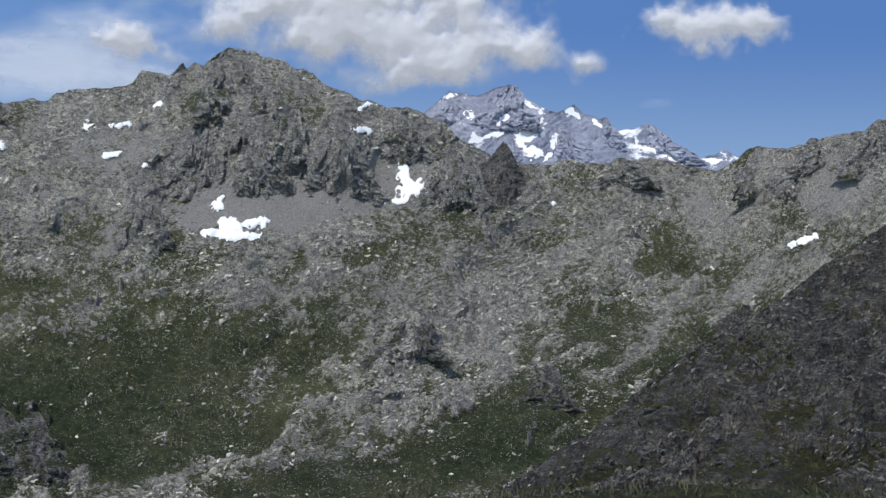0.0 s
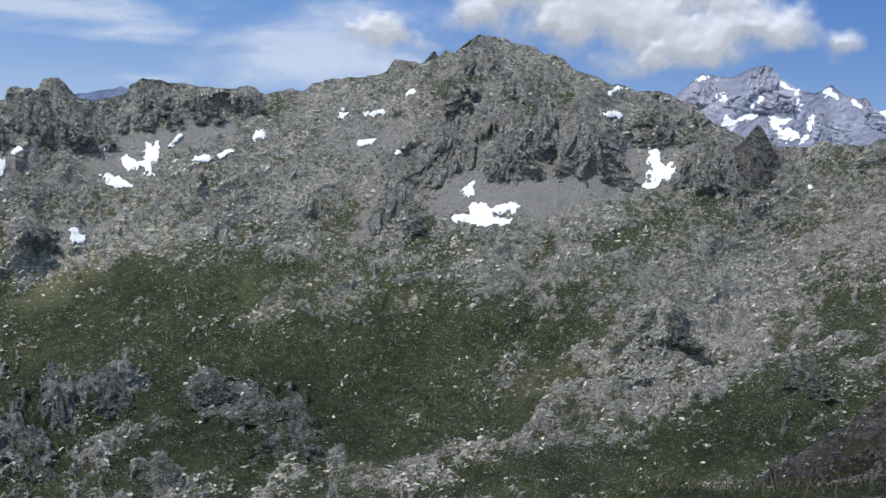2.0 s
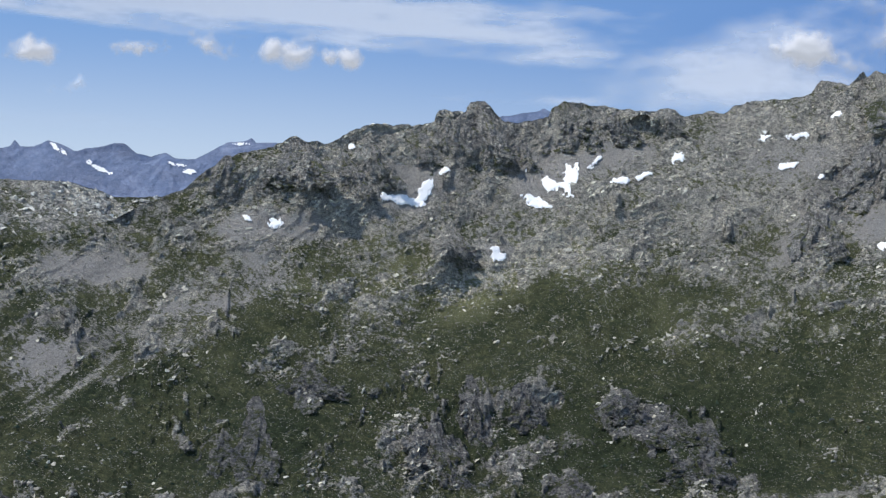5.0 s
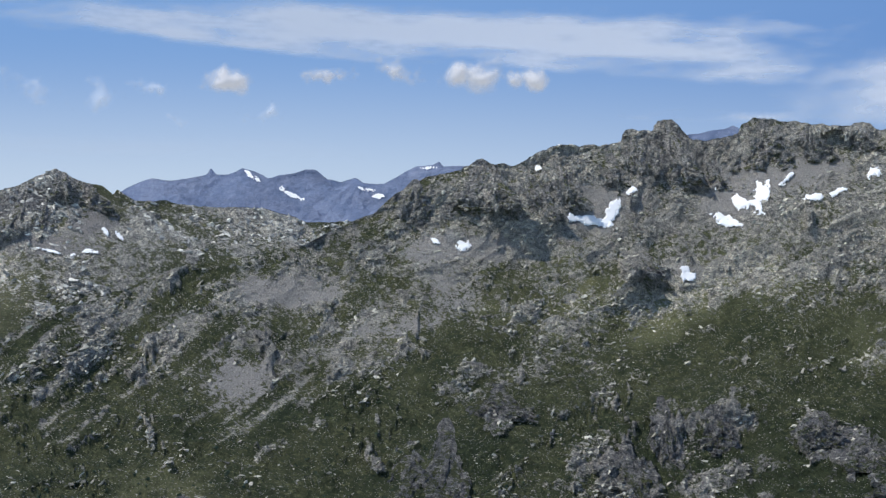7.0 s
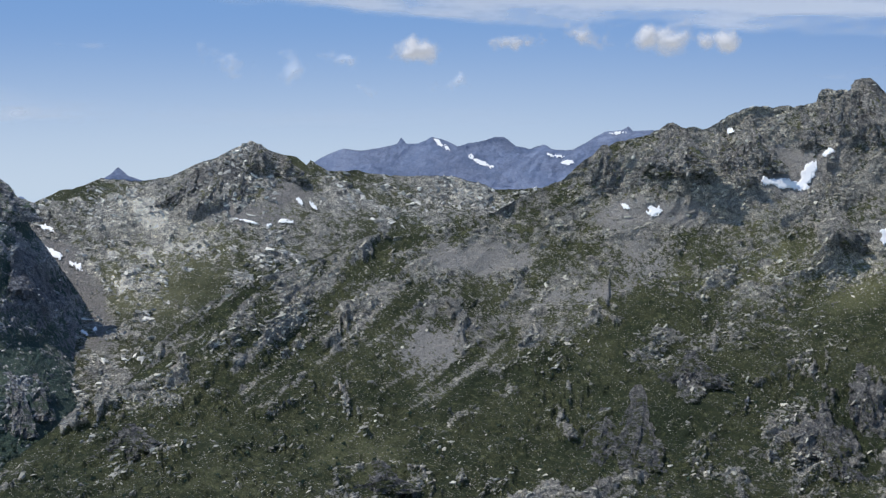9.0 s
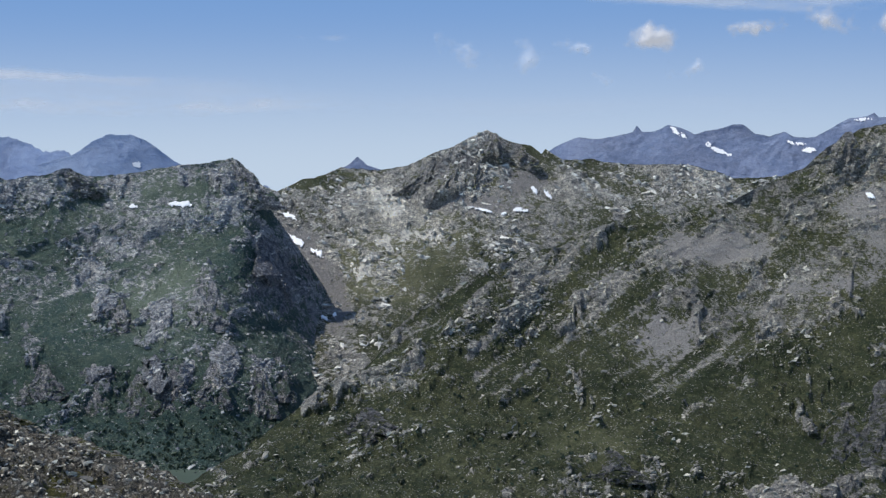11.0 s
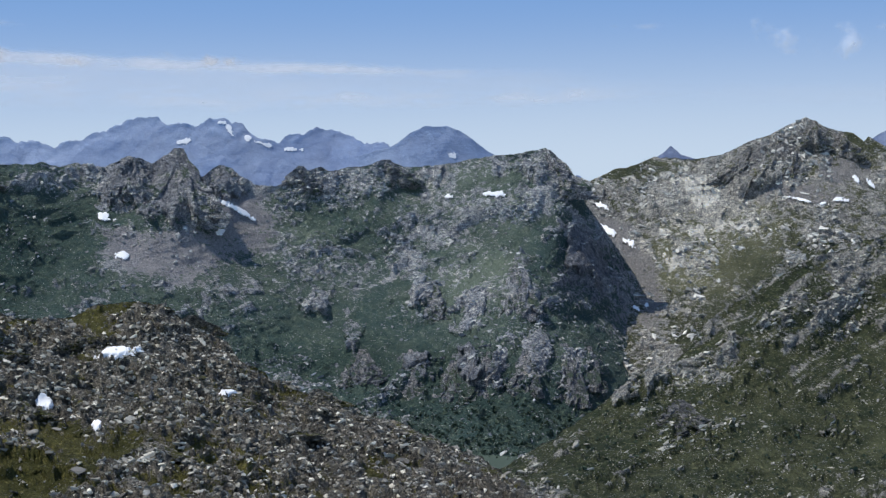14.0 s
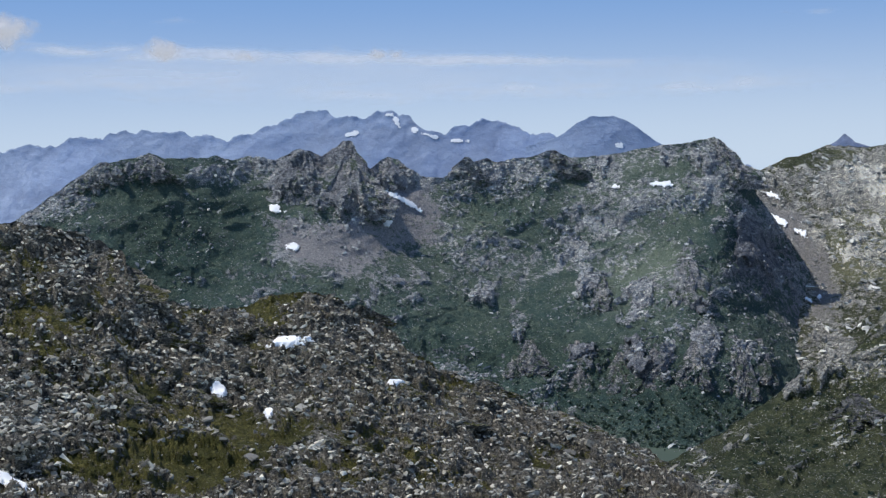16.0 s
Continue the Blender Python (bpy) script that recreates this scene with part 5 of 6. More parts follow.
snow(white, [(-3.43, 2.61, 0.759, 0.357, 25), (-1.70, 2.43, 0.759, 0.223, 15), (-3.55, 1.79, 0.580, 0.246, -20), (-4.32, 2.18, 0.268, 0.357, 0), (-0.97, 3.24, 0.313, 0.179, -40), (-4.96, 3.34, 0.402, 0.223, -30), (-7.07, 2.68, 0.491, 0.134, 10), (-0.18, 3.96, 0.357, 0.156, 25), (-3.30, 3.69, 0.357, 0.112, -35), (-10.25, 1.55, 1.116, 0.134, 5), (-8.07, 1.94, 0.893, 0.112, -15), (-6.08, 2.93, 0.357, 0.134, -35), (-2.31, 3.04, 0.313, 0.179, 40), (-9.28, 1.58, 0.670, 0.112, -10)], seed=21, parent=white.ob, lift=0.15, rough=0.6)
snow(blue, [(41.23, 1.48, 0.223, 0.112, -50), (40.90, 1.26, 0.179, 0.089, -40), (39.57, 0.68, 0.536, 0.089, -25), (39.91, 0.90, 0.134, 0.134, 0), (36.47, 0.82, 0.223, 0.089, 0), (36.18, 0.60, 0.491, 0.089, 10), (36.81, 0.86, 0.179, 0.067, -30), (34.20, 1.79, 0.313, 0.089, 0)], seed=23, parent=blue.ob, lift=0.15, rough=0.6)
snow(left, [(72.63, 1.04, 0.313, 0.134, 15), (70.95, 1.52, 0.134, 0.313, 30), (70.18, 1.12, 0.268, 0.134, -25), (69.63, 0.89, 0.447, 0.089, -15), (71.16, 1.74, 0.223, 0.089, 0), (68.52, 0.68, 0.447, 0.089, 0)], seed=25, parent=left.ob, lift=0.15, rough=0.6)
snow(dome, [(62.15, 0.34, 0.179, 0.134, -20)], seed=27, parent=dome.ob, lift=0.15, rough=0.6)
snow(pale, [(56.31, -1.78, 0.402, 0.112, -25), (56.16, -2.68, 0.447, 0.156, -25), (55.36, -3.16, 0.447, 0.112, -40), (47.27, -1.60, 0.335, 0.112, -10), (48.72, -1.58, 0.491, 0.067, -15), (47.94, -1.75, 0.179, 0.067, 0), (46.71, -0.87, 0.268, 0.089, -50), (46.15, -1.05, 0.223, 0.089, -40), (54.64, -5.66, 0.112, 0.134, 0), (55.08, -5.76, 0.201, 0.067, -30)], seed=5)
snow(pyramid, [(75.70, -1.83, 0.357, 0.156, -15), (75.13, -3.33, 0.313, 0.179, 0), (70.48, -1.77, 1.005, 0.134, -33), (71.33, -1.92, 0.268, 0.156, -20), (71.34, -2.52, 0.223, 0.179, 20), (60.49, -1.22, 0.536, 0.112, -3), (62.35, -1.29, 0.223, 0.067, 0)], seed=9)
snow(hill, [(75.42, -7.18, 1.005, 0.313, 0), (78.18, -8.93, 0.402, 0.313, -35), (76.22, -9.92, 0.313, 0.201, -20), (71.22, -8.87, 0.402, 0.156, 0), (86.17, -11.90, 1.116, 0.223, -30)], seed=13, lift=3.4, even=1.0, calm=12, rough=0.3, label="small remnant of white snow among grey rubble")


# ---- crags ----
CRAG_ROCK_MAT = terrain("crag_face", 5.0, (0.40, 0.392, 0.375), (0.58, 0.565, 0.52), (0.19, 0.193, 0.205), (0.085, 0.105, 0.055), (0.19, 0.195, 0.105), (0.36, 0.35, 0.33), 0.3)
# Flank crags share the blue haze tint of the green mountain.
HAZED_FLANK_CRAG_MAT = terrain("hazed_flank_crag", 7.0, (0.42, 0.43, 0.45), (0.68, 0.675, 0.65), (0.19, 0.21, 0.26), (0.085, 0.135, 0.11), (0.16, 0.20, 0.13), (0.36, 0.35, 0.35), 0.3)
# Low cliffs: the crag rock again, with bluish shade put into the colour.
SHADED_LOW_CRAG_MAT = terrain("shaded_low_cliff", 5.0, (0.21, 0.212, 0.22), (0.40, 0.39, 0.36), (0.085, 0.09, 0.105), (0.05, 0.066, 0.034), (0.12, 0.13, 0.065), (0.3, 0.29, 0.28), 0.3)
# Foot cliffs of the green mountain: shade and haze put into the colours.
SHADED_FOOT_CRAG_MAT = terrain("shaded_foot_cliff", 7.0, (0.25, 0.265, 0.29), (0.62, 0.60, 0.56), (0.09, 0.105, 0.145), (0.06, 0.10, 0.085), (0.12, 0.155, 0.105), (0.36, 0.35, 0.35), 0.3)
# Spur ledges, darkened with the same painted cloud shade.
SHADED_SPUR_CRAG_MAT = terrain("shaded_spur_ledge", 2.5, (0.15, 0.143, 0.145), (0.27, 0.255, 0.235), (0.055, 0.055, 0.064), (0.05, 0.056, 0.024), (0.12, 0.112, 0.052), (0.2, 0.19, 0.17), 0.3)
HILL_CRAG_MAT = terrain("hill_crag", 0.6, (0.30, 0.287, 0.25), (0.54, 0.51, 0.44), (0.085, 0.083, 0.078), (0.09, 0.096, 0.03), (0.13, 0.125, 0.045), (0.2, 0.19, 0.17), 0.3)
# Granite ribs with the massif's blue haze in their colour.
HAZED_WHITE_CRAG_MAT = terrain("hazed_granite_rib", 30.0, (0.36, 0.385, 0.48), (0.45, 0.47, 0.55), (0.25, 0.28, 0.38), (0.82, 0.85, 0.9), (0.86, 0.88, 0.92), (0.3, 0.33, 0.42), 0.0, 0.5)


def crag(host, az_top, el_top, az_foot, el_foot, wide, proud, k, material=None, label="steep dark rock buttress above scree", grass=0.15):
    """A rock buttress on a slope, from a top to a foot in yaw and height angle; wide: half width of the foot in degrees; proud: how far it stands out."""
    n, m = 42, 37
    r, u = np.meshgrid(np.linspace(0.0, 1.1, n), np.linspace(-1, 1, m), indexing="ij")
    q = np.stack([u * 1.3 + 7.7 * k, r * 2.2, 0 * r + 3.1 * k], -1)
    wander = 0.24 * fbm(q * np.array([0, 1, 1]), 0.9, 4, 0.6, k * 5.3)
    a0 = az_top + (az_foot - az_top) * r
    e0 = el_top + (el_foot - el_top) * r
    rim = np.interp(a0, host.az1, host.rim)
    axis = host.at(a0[:, :1], np.minimum(e0, rim - 0.02)[:, :1])
    dist = np.linalg.norm(axis - np.array([0, 0, EYE]), axis=-1)
    span = blur(np.repeat(dist, m, 1), 6)
    w = radians(wide) * float(np.median(dist)) * (0.12 + 0.95 * np.clip(r, 0, 1) ** 0.9) * (1 + 0.35 * fbm(q * np.array([0.02, 1, 1]) + u[..., None], 0.6, 3, 0.6, k + 9.0))
    right = np.array([math.cos(radians(az_foot)), math.sin(radians(az_foot)), 0])
    out = np.array([math.sin(radians(az_foot)), -math.cos(radians(az_foot)), 0.35])
    base = ways(a0, e0) * span[..., None] + np.array([0, 0, EYE])
    wander = 0.38 + wander
    ridge = 1 - np.abs(u - wander) / (1 - np.sign(u - wander) * wander)
    tall = 0.66 * proud * ((1.25 * ridge - 0.40) * (0.5 + 0.5 * smooth(r, 0, 0.3)) * (1 - smooth(r, 0.45, 1.08)) - 0.22 * smooth(r, 0.75, 1.1))
    flutes = ridged(np.stack([q[..., 0] * 1.0 + 0.4 * wander, q[..., 1] * 0.35, q[..., 2]], -1), 0.75, 5, 0.62, k + 31.0) - 0.55
    broken = 0.12 * blocks(q, 0.62, k) + 0.075 * blocks(q + 3, 0.26, k + 7) + 0.04 * blocks(q + 5, 0.12, k + 11)
    p = base + right * (u * w)[..., None] + out * (w * (tall + smooth(ridge, 0.0, 0.35) * (0.34 * flutes + broken)))[..., None]
    du, dv = np.gradient(p, axis=1), np.gradient(p, axis=0)
    nor = np.cross(du, dv)
    nor /= np.linalg.norm(nor, axis=-1)[..., None] + 1e-9
    turf = grass + 0.9 * (np.abs(nor[..., 2]) - 0.55) + 0.35 * (r - 0.5) + 0.5 * fbm(q, 0.5, 3, 0.6, k + 2.0)
    me = mesh_from("crag", p.reshape(-1, 3), grid_quads(n, m), material or CRAG_ROCK_MAT, [("turf", turf), ("rubble", 0 * r), ("tone", 0.4 * fbm(q, 0.7, 3, 0.6, k + 4.0) - 0.1)], smooth_faces=False)
    part("crag", me, host.ob, label)


for k, spot in enumerate([(4.22, 3.05, 4.2, 0.0, 1.56, 0.6), (11.88, 0.39, 11.57, -1.92, 1.13, 0.6), (9.18, 3.14, 9.61, -0.18, 1.91, 0.4), (10.3, 1.69, 10.82, -0.42, 1.08, 0.5), (8.39, 5.61, 8.02, 3.03, 1.95, 0.35), (5.85, 3.37, 6.34, 0.96, 1.08, 0.45), (7.24, 2.49, 7.19, 0.07, 1.19, 0.4), (1.57, 3.01, 1.64, 1.44, 1.3, 0.4), (-1.16, 1.78, -0.7, -0.26, 1.08, 0.5), (25.02, 3.67, 24.57, 1.23, 1.34, 0.6), (26.2, 3.25, 25.98, 1.68, 0.87, 0.5), (23.39, 2.5, 23.27, 1.12, 0.76, 0.5), (21.2, 3.57, 21.19, 1.88, 1.19, 0.35), (19.43, 3.45, 19.42, 2.13, 1.08, 0.3), (17.66, 3.37, 17.65, 2.44, 0.98, 0.3), (27.06, 2.42, 27.05, 0.9, 0.98, 0.4), (29.17, 2.16, 28.85, 0.33, 0.98, 0.4), (30.32, 1.6, 30.11, 0.31, 0.76, 0.4), (31.76, 1.95, 31.66, 0.29, 1.19, 0.35), (25.75, -1.27, 25.2, -2.8, 0.61, 0.6), (24.96, -7.08, 24.84, -9.74, 0.87, 0.6), (22.88, -7.32, 23.09, -9.18, 1.3, 0.35), (18.88, -7.42, 19.09, -8.75, 1.19, 0.35), (17.08, -7.97, 16.73, -9.51, 1.3, 0.35), (15.62, -8.39, 15.7, -10.48, 1.08, 0.5), (20.86, -10.61, 20.96, -11.96, 1.04, 0.5), (26.58, -9.24, 26.14, -11.36, 1.19, 0.45), (-12.28, 2.12, -12.21, 0.31, 1.08, 0.4), (-14.27, 2.5, -14.2, 1.1, 1.08, 0.35), (-16.74, 3.22, -16.38, 1.13, 1.3, 0.4), (2.15, 3.34, 1.9, 1.93, 1.19, 0.4), (-0.32, 2.12, -0.13, 0.0, 0.98, 0.45), (-6.98, 1.67, -7.12, 0.56, 1.3, 0.3), (15.9, -8.61, 15.88, -10.93, 1.52, 0.5), (0.91, -4.48, 1.32, -6.49, 1.52, 0.3), (-4.5, -6.59, -4.19, -8.15, 1.3, 0.35), (34.69, 1.32, 35.01, -0.4, 0.98, 0.45), (32.13, 2.08, 32.12, -0.04, 1.52, 0.35), (30.12, 1.53, 29.66, -0.13, 0.87, 0.4), (25.89, -1.65, 25.66, -2.75, 0.69, 0.5), (34.73, -8.95, 34.94, -11.13, 1.19, 0.4), (31.39, -6.71, 31.38, -8.04, 1.3, 0.3), (26.03, -9.46, 26.01, -10.76, 0.98, 0.4), (43.7, -10.99, 43.94, -12.18, 1.52, 0.3), (53.39, -9.28, 53.41, -10.57, 1.52, 0.3), (33.39, -8.06, 33.7, -11.12, 1.2, 0.5)]):
    crag(massif, *spot, k, SHADED_LOW_CRAG_MAT if spot[1] < -4 else CRAG_ROCK_MAT)
for k, spot in enumerate([(48.33, 1.46, 48.67, 0.25, 1.3, 0.76), (49.54, 0.92, 50.33, -1.23, 0.69, 0.95), (50.63, 0.49, 51.3, -0.82, 0.78, 0.66), (47.34, 1.02, 47.36, -0.09, 0.98, 0.66), (48.89, 0.48, 49.34, -0.84, 0.65, 0.85)]):
    crag(pale, *spot, k)
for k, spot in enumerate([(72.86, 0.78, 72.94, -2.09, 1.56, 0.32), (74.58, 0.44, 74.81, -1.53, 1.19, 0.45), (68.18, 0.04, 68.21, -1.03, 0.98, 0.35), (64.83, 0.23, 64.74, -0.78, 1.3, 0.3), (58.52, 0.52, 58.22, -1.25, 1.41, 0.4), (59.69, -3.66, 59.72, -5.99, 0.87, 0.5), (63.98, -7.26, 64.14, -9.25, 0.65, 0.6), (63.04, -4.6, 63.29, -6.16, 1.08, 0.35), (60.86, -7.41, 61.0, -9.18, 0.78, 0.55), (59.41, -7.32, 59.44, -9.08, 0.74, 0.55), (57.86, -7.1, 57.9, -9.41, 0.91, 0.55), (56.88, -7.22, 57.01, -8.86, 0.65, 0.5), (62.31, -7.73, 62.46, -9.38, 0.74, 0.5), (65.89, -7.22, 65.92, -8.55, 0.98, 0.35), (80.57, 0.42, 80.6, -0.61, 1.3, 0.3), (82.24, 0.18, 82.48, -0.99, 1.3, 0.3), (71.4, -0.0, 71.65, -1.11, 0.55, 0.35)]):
    crag(pyramid, *spot, k, SHADED_FOOT_CRAG_MAT if spot[1] < -5 else HAZED_FLANK_CRAG_MAT)
for k, spot in enumerate([(82.66, -2.81, 82.02, -5.04, 1.63, 0.5), (72.56, -5.7, 72.14, -6.49, 1.08, 0.3), (76.19, -9.07, 76.1, -9.94, 0.87, 0.35), (77.55, -7.58, 77.25, -8.36, 1.3, 0.59), (73.72, -7.42, 73.3, -8.32, 1.19, 0.59), (80.81, -6.22, 80.21, -7.12, 1.52, 0.51), (69.33, -9.9, 68.9, -10.68, 1.3, 0.59), (64.83, -10.01, 64.4, -10.89, 1.3, 0.59), (67.73, -8.73, 67.4, -9.4, 0.98, 0.59), (71.31, -8.62, 71.0, -9.4, 1.08, 0.59), (79.62, -8.45, 79.22, -9.33, 1.3, 0.51), (74.47, -10.24, 74.05, -11.24, 1.3, 0.51), (62.38, -11.25, 61.95, -12.12, 1.19, 0.59), (82.12, -7.87, 81.98, -9.58, 1.3, 0.59), (76.96, -6.08, 76.55, -6.76, 1.19, 0.51)]):
    crag(hill, *spot, k, HILL_CRAG_MAT, "dark broken outcrop on the rubble hill")
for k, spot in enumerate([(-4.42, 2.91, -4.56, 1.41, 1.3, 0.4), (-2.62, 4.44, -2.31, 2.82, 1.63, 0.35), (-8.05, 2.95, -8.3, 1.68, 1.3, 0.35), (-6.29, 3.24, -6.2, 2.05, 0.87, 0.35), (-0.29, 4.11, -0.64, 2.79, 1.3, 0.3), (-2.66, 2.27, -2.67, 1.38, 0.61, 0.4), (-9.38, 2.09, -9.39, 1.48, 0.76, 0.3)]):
    crag(white, *spot, k, HAZED_WHITE_CRAG_MAT, "granite rib between snowfields, tinted blue with haze", -1.0)


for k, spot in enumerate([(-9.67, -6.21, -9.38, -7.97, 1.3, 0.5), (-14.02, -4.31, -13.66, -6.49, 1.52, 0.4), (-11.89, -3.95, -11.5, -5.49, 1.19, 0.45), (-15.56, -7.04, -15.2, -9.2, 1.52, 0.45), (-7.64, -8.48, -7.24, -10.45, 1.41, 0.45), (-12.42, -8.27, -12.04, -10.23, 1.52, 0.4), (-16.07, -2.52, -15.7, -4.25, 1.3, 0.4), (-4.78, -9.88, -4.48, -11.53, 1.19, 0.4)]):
    crag(spur, *spot, k, SHADED_SPUR_CRAG_MAT, "purplish ledge of rock on the spur, cloud shade in its colour")


# ---- the pinnacle ----
def rock_pinnacle(az, el, tall, wide, lean):
    """A leaning tooth of rock: its foot's yaw and height angle; height, half width and lean in degrees."""
    foot = massif.at(np.array([az]), np.array([el]))[0]
    dist = float(np.linalg.norm(foot))
    k = math.radians(1) * dist
    h, turn = np.meshgrid(np.linspace(-0.12, 1, 84), np.linspace(0, 2 * math.pi, 97)[:-1], indexing="ij")
    prof = np.minimum(1 - h, 1.08) ** 0.85 * 0.85 + 0.15 * np.sqrt(np.clip(1 - h, 0, 1))
    right = Vector((math.cos(math.radians(az)), math.sin(math.radians(az)), 0))
    away = Vector((-math.sin(math.radians(az)), math.cos(math.radians(az)), 0))
    u = np.cos(turn) * prof * wide * k - lean * h * k
    v = np.sin(turn) * prof * wide * 0.9 * k
    p = foot + u[..., None] * np.array(right) + (v[..., None] + 52) * np.array(away) + (h * tall * k - 14)[..., None] * np.array([0, 0, 1.0])
    axis = np.stack([np.cos(turn), np.sin(turn)], -1)
    out = axis[..., :1] * np.array(right) + axis[..., 1:] * np.array(away)
    q = p * np.array([1, 1, 0.35])
    push = 26 * (ridged(q, 40, 5, 0.65, 3.0) - 0.62) * np.sqrt(prof) + 4 * fbm(p, 9, 3, 0.6, 5.0) * np.sqrt(prof)
    p = p + out * push[..., None]
    n, m = h.shape
    i = np.arange(n * m).reshape(n, m)
    j = np.roll(i, -1, 1)
    quads = np.stack([i[:-1], j[:-1], j[1:], i[1:]], -1).reshape(-1, 4)
    flat = np.zeros(n * m)
    me = mesh_from("rock_pinnacle", p.reshape(-1, 3), quads, TOOTH_MAT, [("turf", flat - 0.45), ("rubble", flat), ("tone", flat - 0.2)])
    part("pinnacle", me, massif.ob, "dark upright rock tooth standing on the ridge")


rock_pinnacle(-2.25, -0.2, 2.85, 1.4, -0.1)


# ---- boulders ----
def stone_shapes(count, seed):
    """Angular broken blocks: hulls of a few corners."""
    rng = np.random.RandomState(seed)
    shapes = []
    for _ in range(count):
        bm = bmesh.new()
        for c in rng.uniform(-1, 1, (8, 3)):
            c = c / max(abs(c)) ** 0.7 * rng.uniform(0.8, 1.0)
            bm.verts.new(c)
        hull = bmesh.ops.convex_hull(bm, input=bm.verts[:])
        bmesh.ops.delete(bm, geom=list({v for v in hull["geom_interior"] + hull["geom_unused"] if isinstance(v, bmesh.types.BMVert)}), context="VERTS")
        bm.verts.index_update()
        shapes.append((np.array([v.co[:] for v in bm.verts]), np.array([[v.index for v in f.verts] for f in bm.faces])))
        bm.free()
    return shapes


def rubble_material(name, light, dark, moss, scale=1.0):
    m, nt, b = nodes_of(name)
    n = Net(nt)
    geo = nt.nodes.new("ShaderNodeNewGeometry")
    col = n.mix(n.math("POWER", geo.outputs["Random Per Island"], 1.7), dark, light)
    col = n.mix(n.ramp(n.noise(2.0 * scale, 5, 0.7), 0.5, 0.72), col, moss)
    nt.links.new(col, b.inputs["Base Color"])
    b.inputs["Roughness"].default_value = 0.9
    nt.links.new(n.bump(n.noise(4.0 * scale, 5, 0.7), 0.7, 0.15 / scale), b.inputs["Normal"])
    return m


STONE_MAT = rubble_material("loose_stone", (0.80, 0.755, 0.63), (0.13, 0.124, 0.105), (0.18, 0.165, 0.095))
BLOCK_MAT = rubble_material("slope_blocks", (0.62, 0.595, 0.50), (0.17, 0.166, 0.15), (0.16, 0.158, 0.095), 0.2)


def scatter(name, host, count, lo, hi, seed, material, label, weight, power=2.2, form=(1.15, 0.8, 0.55), lean=0.0, sway=0.35, sink=0.15, shapes=None, category="stones"):
    """Blocks strewn over a slope, joined. form: length across, depth and height; lean: degrees by which the long side rises to the right."""
    rng = np.random.RandomState(seed)
    shapes = shapes or stone_shapes(24, seed)
    rows, cols = host.el.shape
    i, j = rng.randint(2, rows - 2, count * 8), rng.randint(2, cols - 2, count * 8)
    w = weight(host, i, j) * (host.raw[i, j] < host.rim[j] - 0.03)
    keep = np.where(rng.uniform(size=len(i)) < w)[0][:count]
    i, j = i[keep], j[keep]
    size = lo + (hi - lo) * rng.uniform(size=len(i)) ** power
    tip = radians(lean) + rng.normal(0, sway, len(i))
    yaw = np.radians(host.az1[j]) + rng.normal(0, 2.0 * sway, len(i))
    pitch = rng.normal(0, sway, len(i))
    verts, faces, base = [], [], 0
    for k, (v, f) in enumerate(shapes):
        at = np.arange(k, len(i), len(shapes))
        x, y, z = (v[None, :, axis] * form[axis] * size[at, None] * rng.uniform(0.75, 1.25, (len(at), 1)) for axis in range(3))
        c, t = np.cos(tip[at])[:, None], np.sin(tip[at])[:, None]
        x, z = c * x - t * z, t * x + c * z
        c, t = np.cos(pitch[at])[:, None], np.sin(pitch[at])[:, None]
        y, z = c * y - t * z, t * y + c * z
        c, t = np.cos(yaw[at])[:, None], np.sin(yaw[at])[:, None]
        x, y = c * x - t * y, t * x + c * y
        verts.append((np.stack([x, y, z], -1) + (host.p[i[at], j[at]] + host.nor[i[at], j[at]] * size[at, None] * sink)[:, None]).reshape(-1, 3))
        faces.append((f[None] + base + (np.arange(len(at)) * len(v))[:, None, None]).reshape(-1, f.shape[1]))
        base += len(at) * len(v)
    me = mesh_from(name, np.concatenate(verts), np.concatenate(faces), material, smooth_faces=False)
    tagged(new(name, me), label, category, kind="stuff")


def strewn(h, i, j):
    """Where blocks lie: on rock and its edges in drifts, few on turf, fewest on fine scree."""
    drift = smooth(fbm(h.p[i, j], 120 * h.unit, 3, 0.6, 5.0), -0.25, 0.3)
    return np.clip(0.06 + 0.9 * smooth(h.rocky[i, j] + 0.5 * drift, 0.25, 1.0), 0, 1) * (0.25 + 0.75 * drift) * (1 - 0.7 * np.clip(h.rubble[i, j], 0, 1)) * (0.35 + 0.65 * (h.turf[i, j] < 0.8)) * np.clip(1 + 0.8 * h.tones[i, j], 0.25, 1.2)


def crests(h, i, j):
    """Where crags stand."""
    return np.clip(h.cliff[i, j] - 0.25, 0, 1) ** 1.5


PALE_BLOCK_MAT = rubble_material("pale_blocks", (0.86, 0.84, 0.76), (0.30, 0.30, 0.28), (0.20, 0.205, 0.14), 0.16)
FLANK_BLOCK_MAT = rubble_material("flank_blocks", (0.60, 0.60, 0.575), (0.16, 0.175, 0.20), (0.13, 0.16, 0.11), 0.16)
# Spur blocks match the cloud shade painted on the spur.
SHADED_SPUR_BLOCK_MAT = rubble_material("shaded_spur_blocks", (0.20, 0.19, 0.165), (0.05, 0.05, 0.055), (0.08, 0.078, 0.045), 0.3)
CRAG_MAT = rubble_material("crag_rock", (0.36, 0.35, 0.33), (0.12, 0.122, 0.13), (0.12, 0.125, 0.08), 0.12)
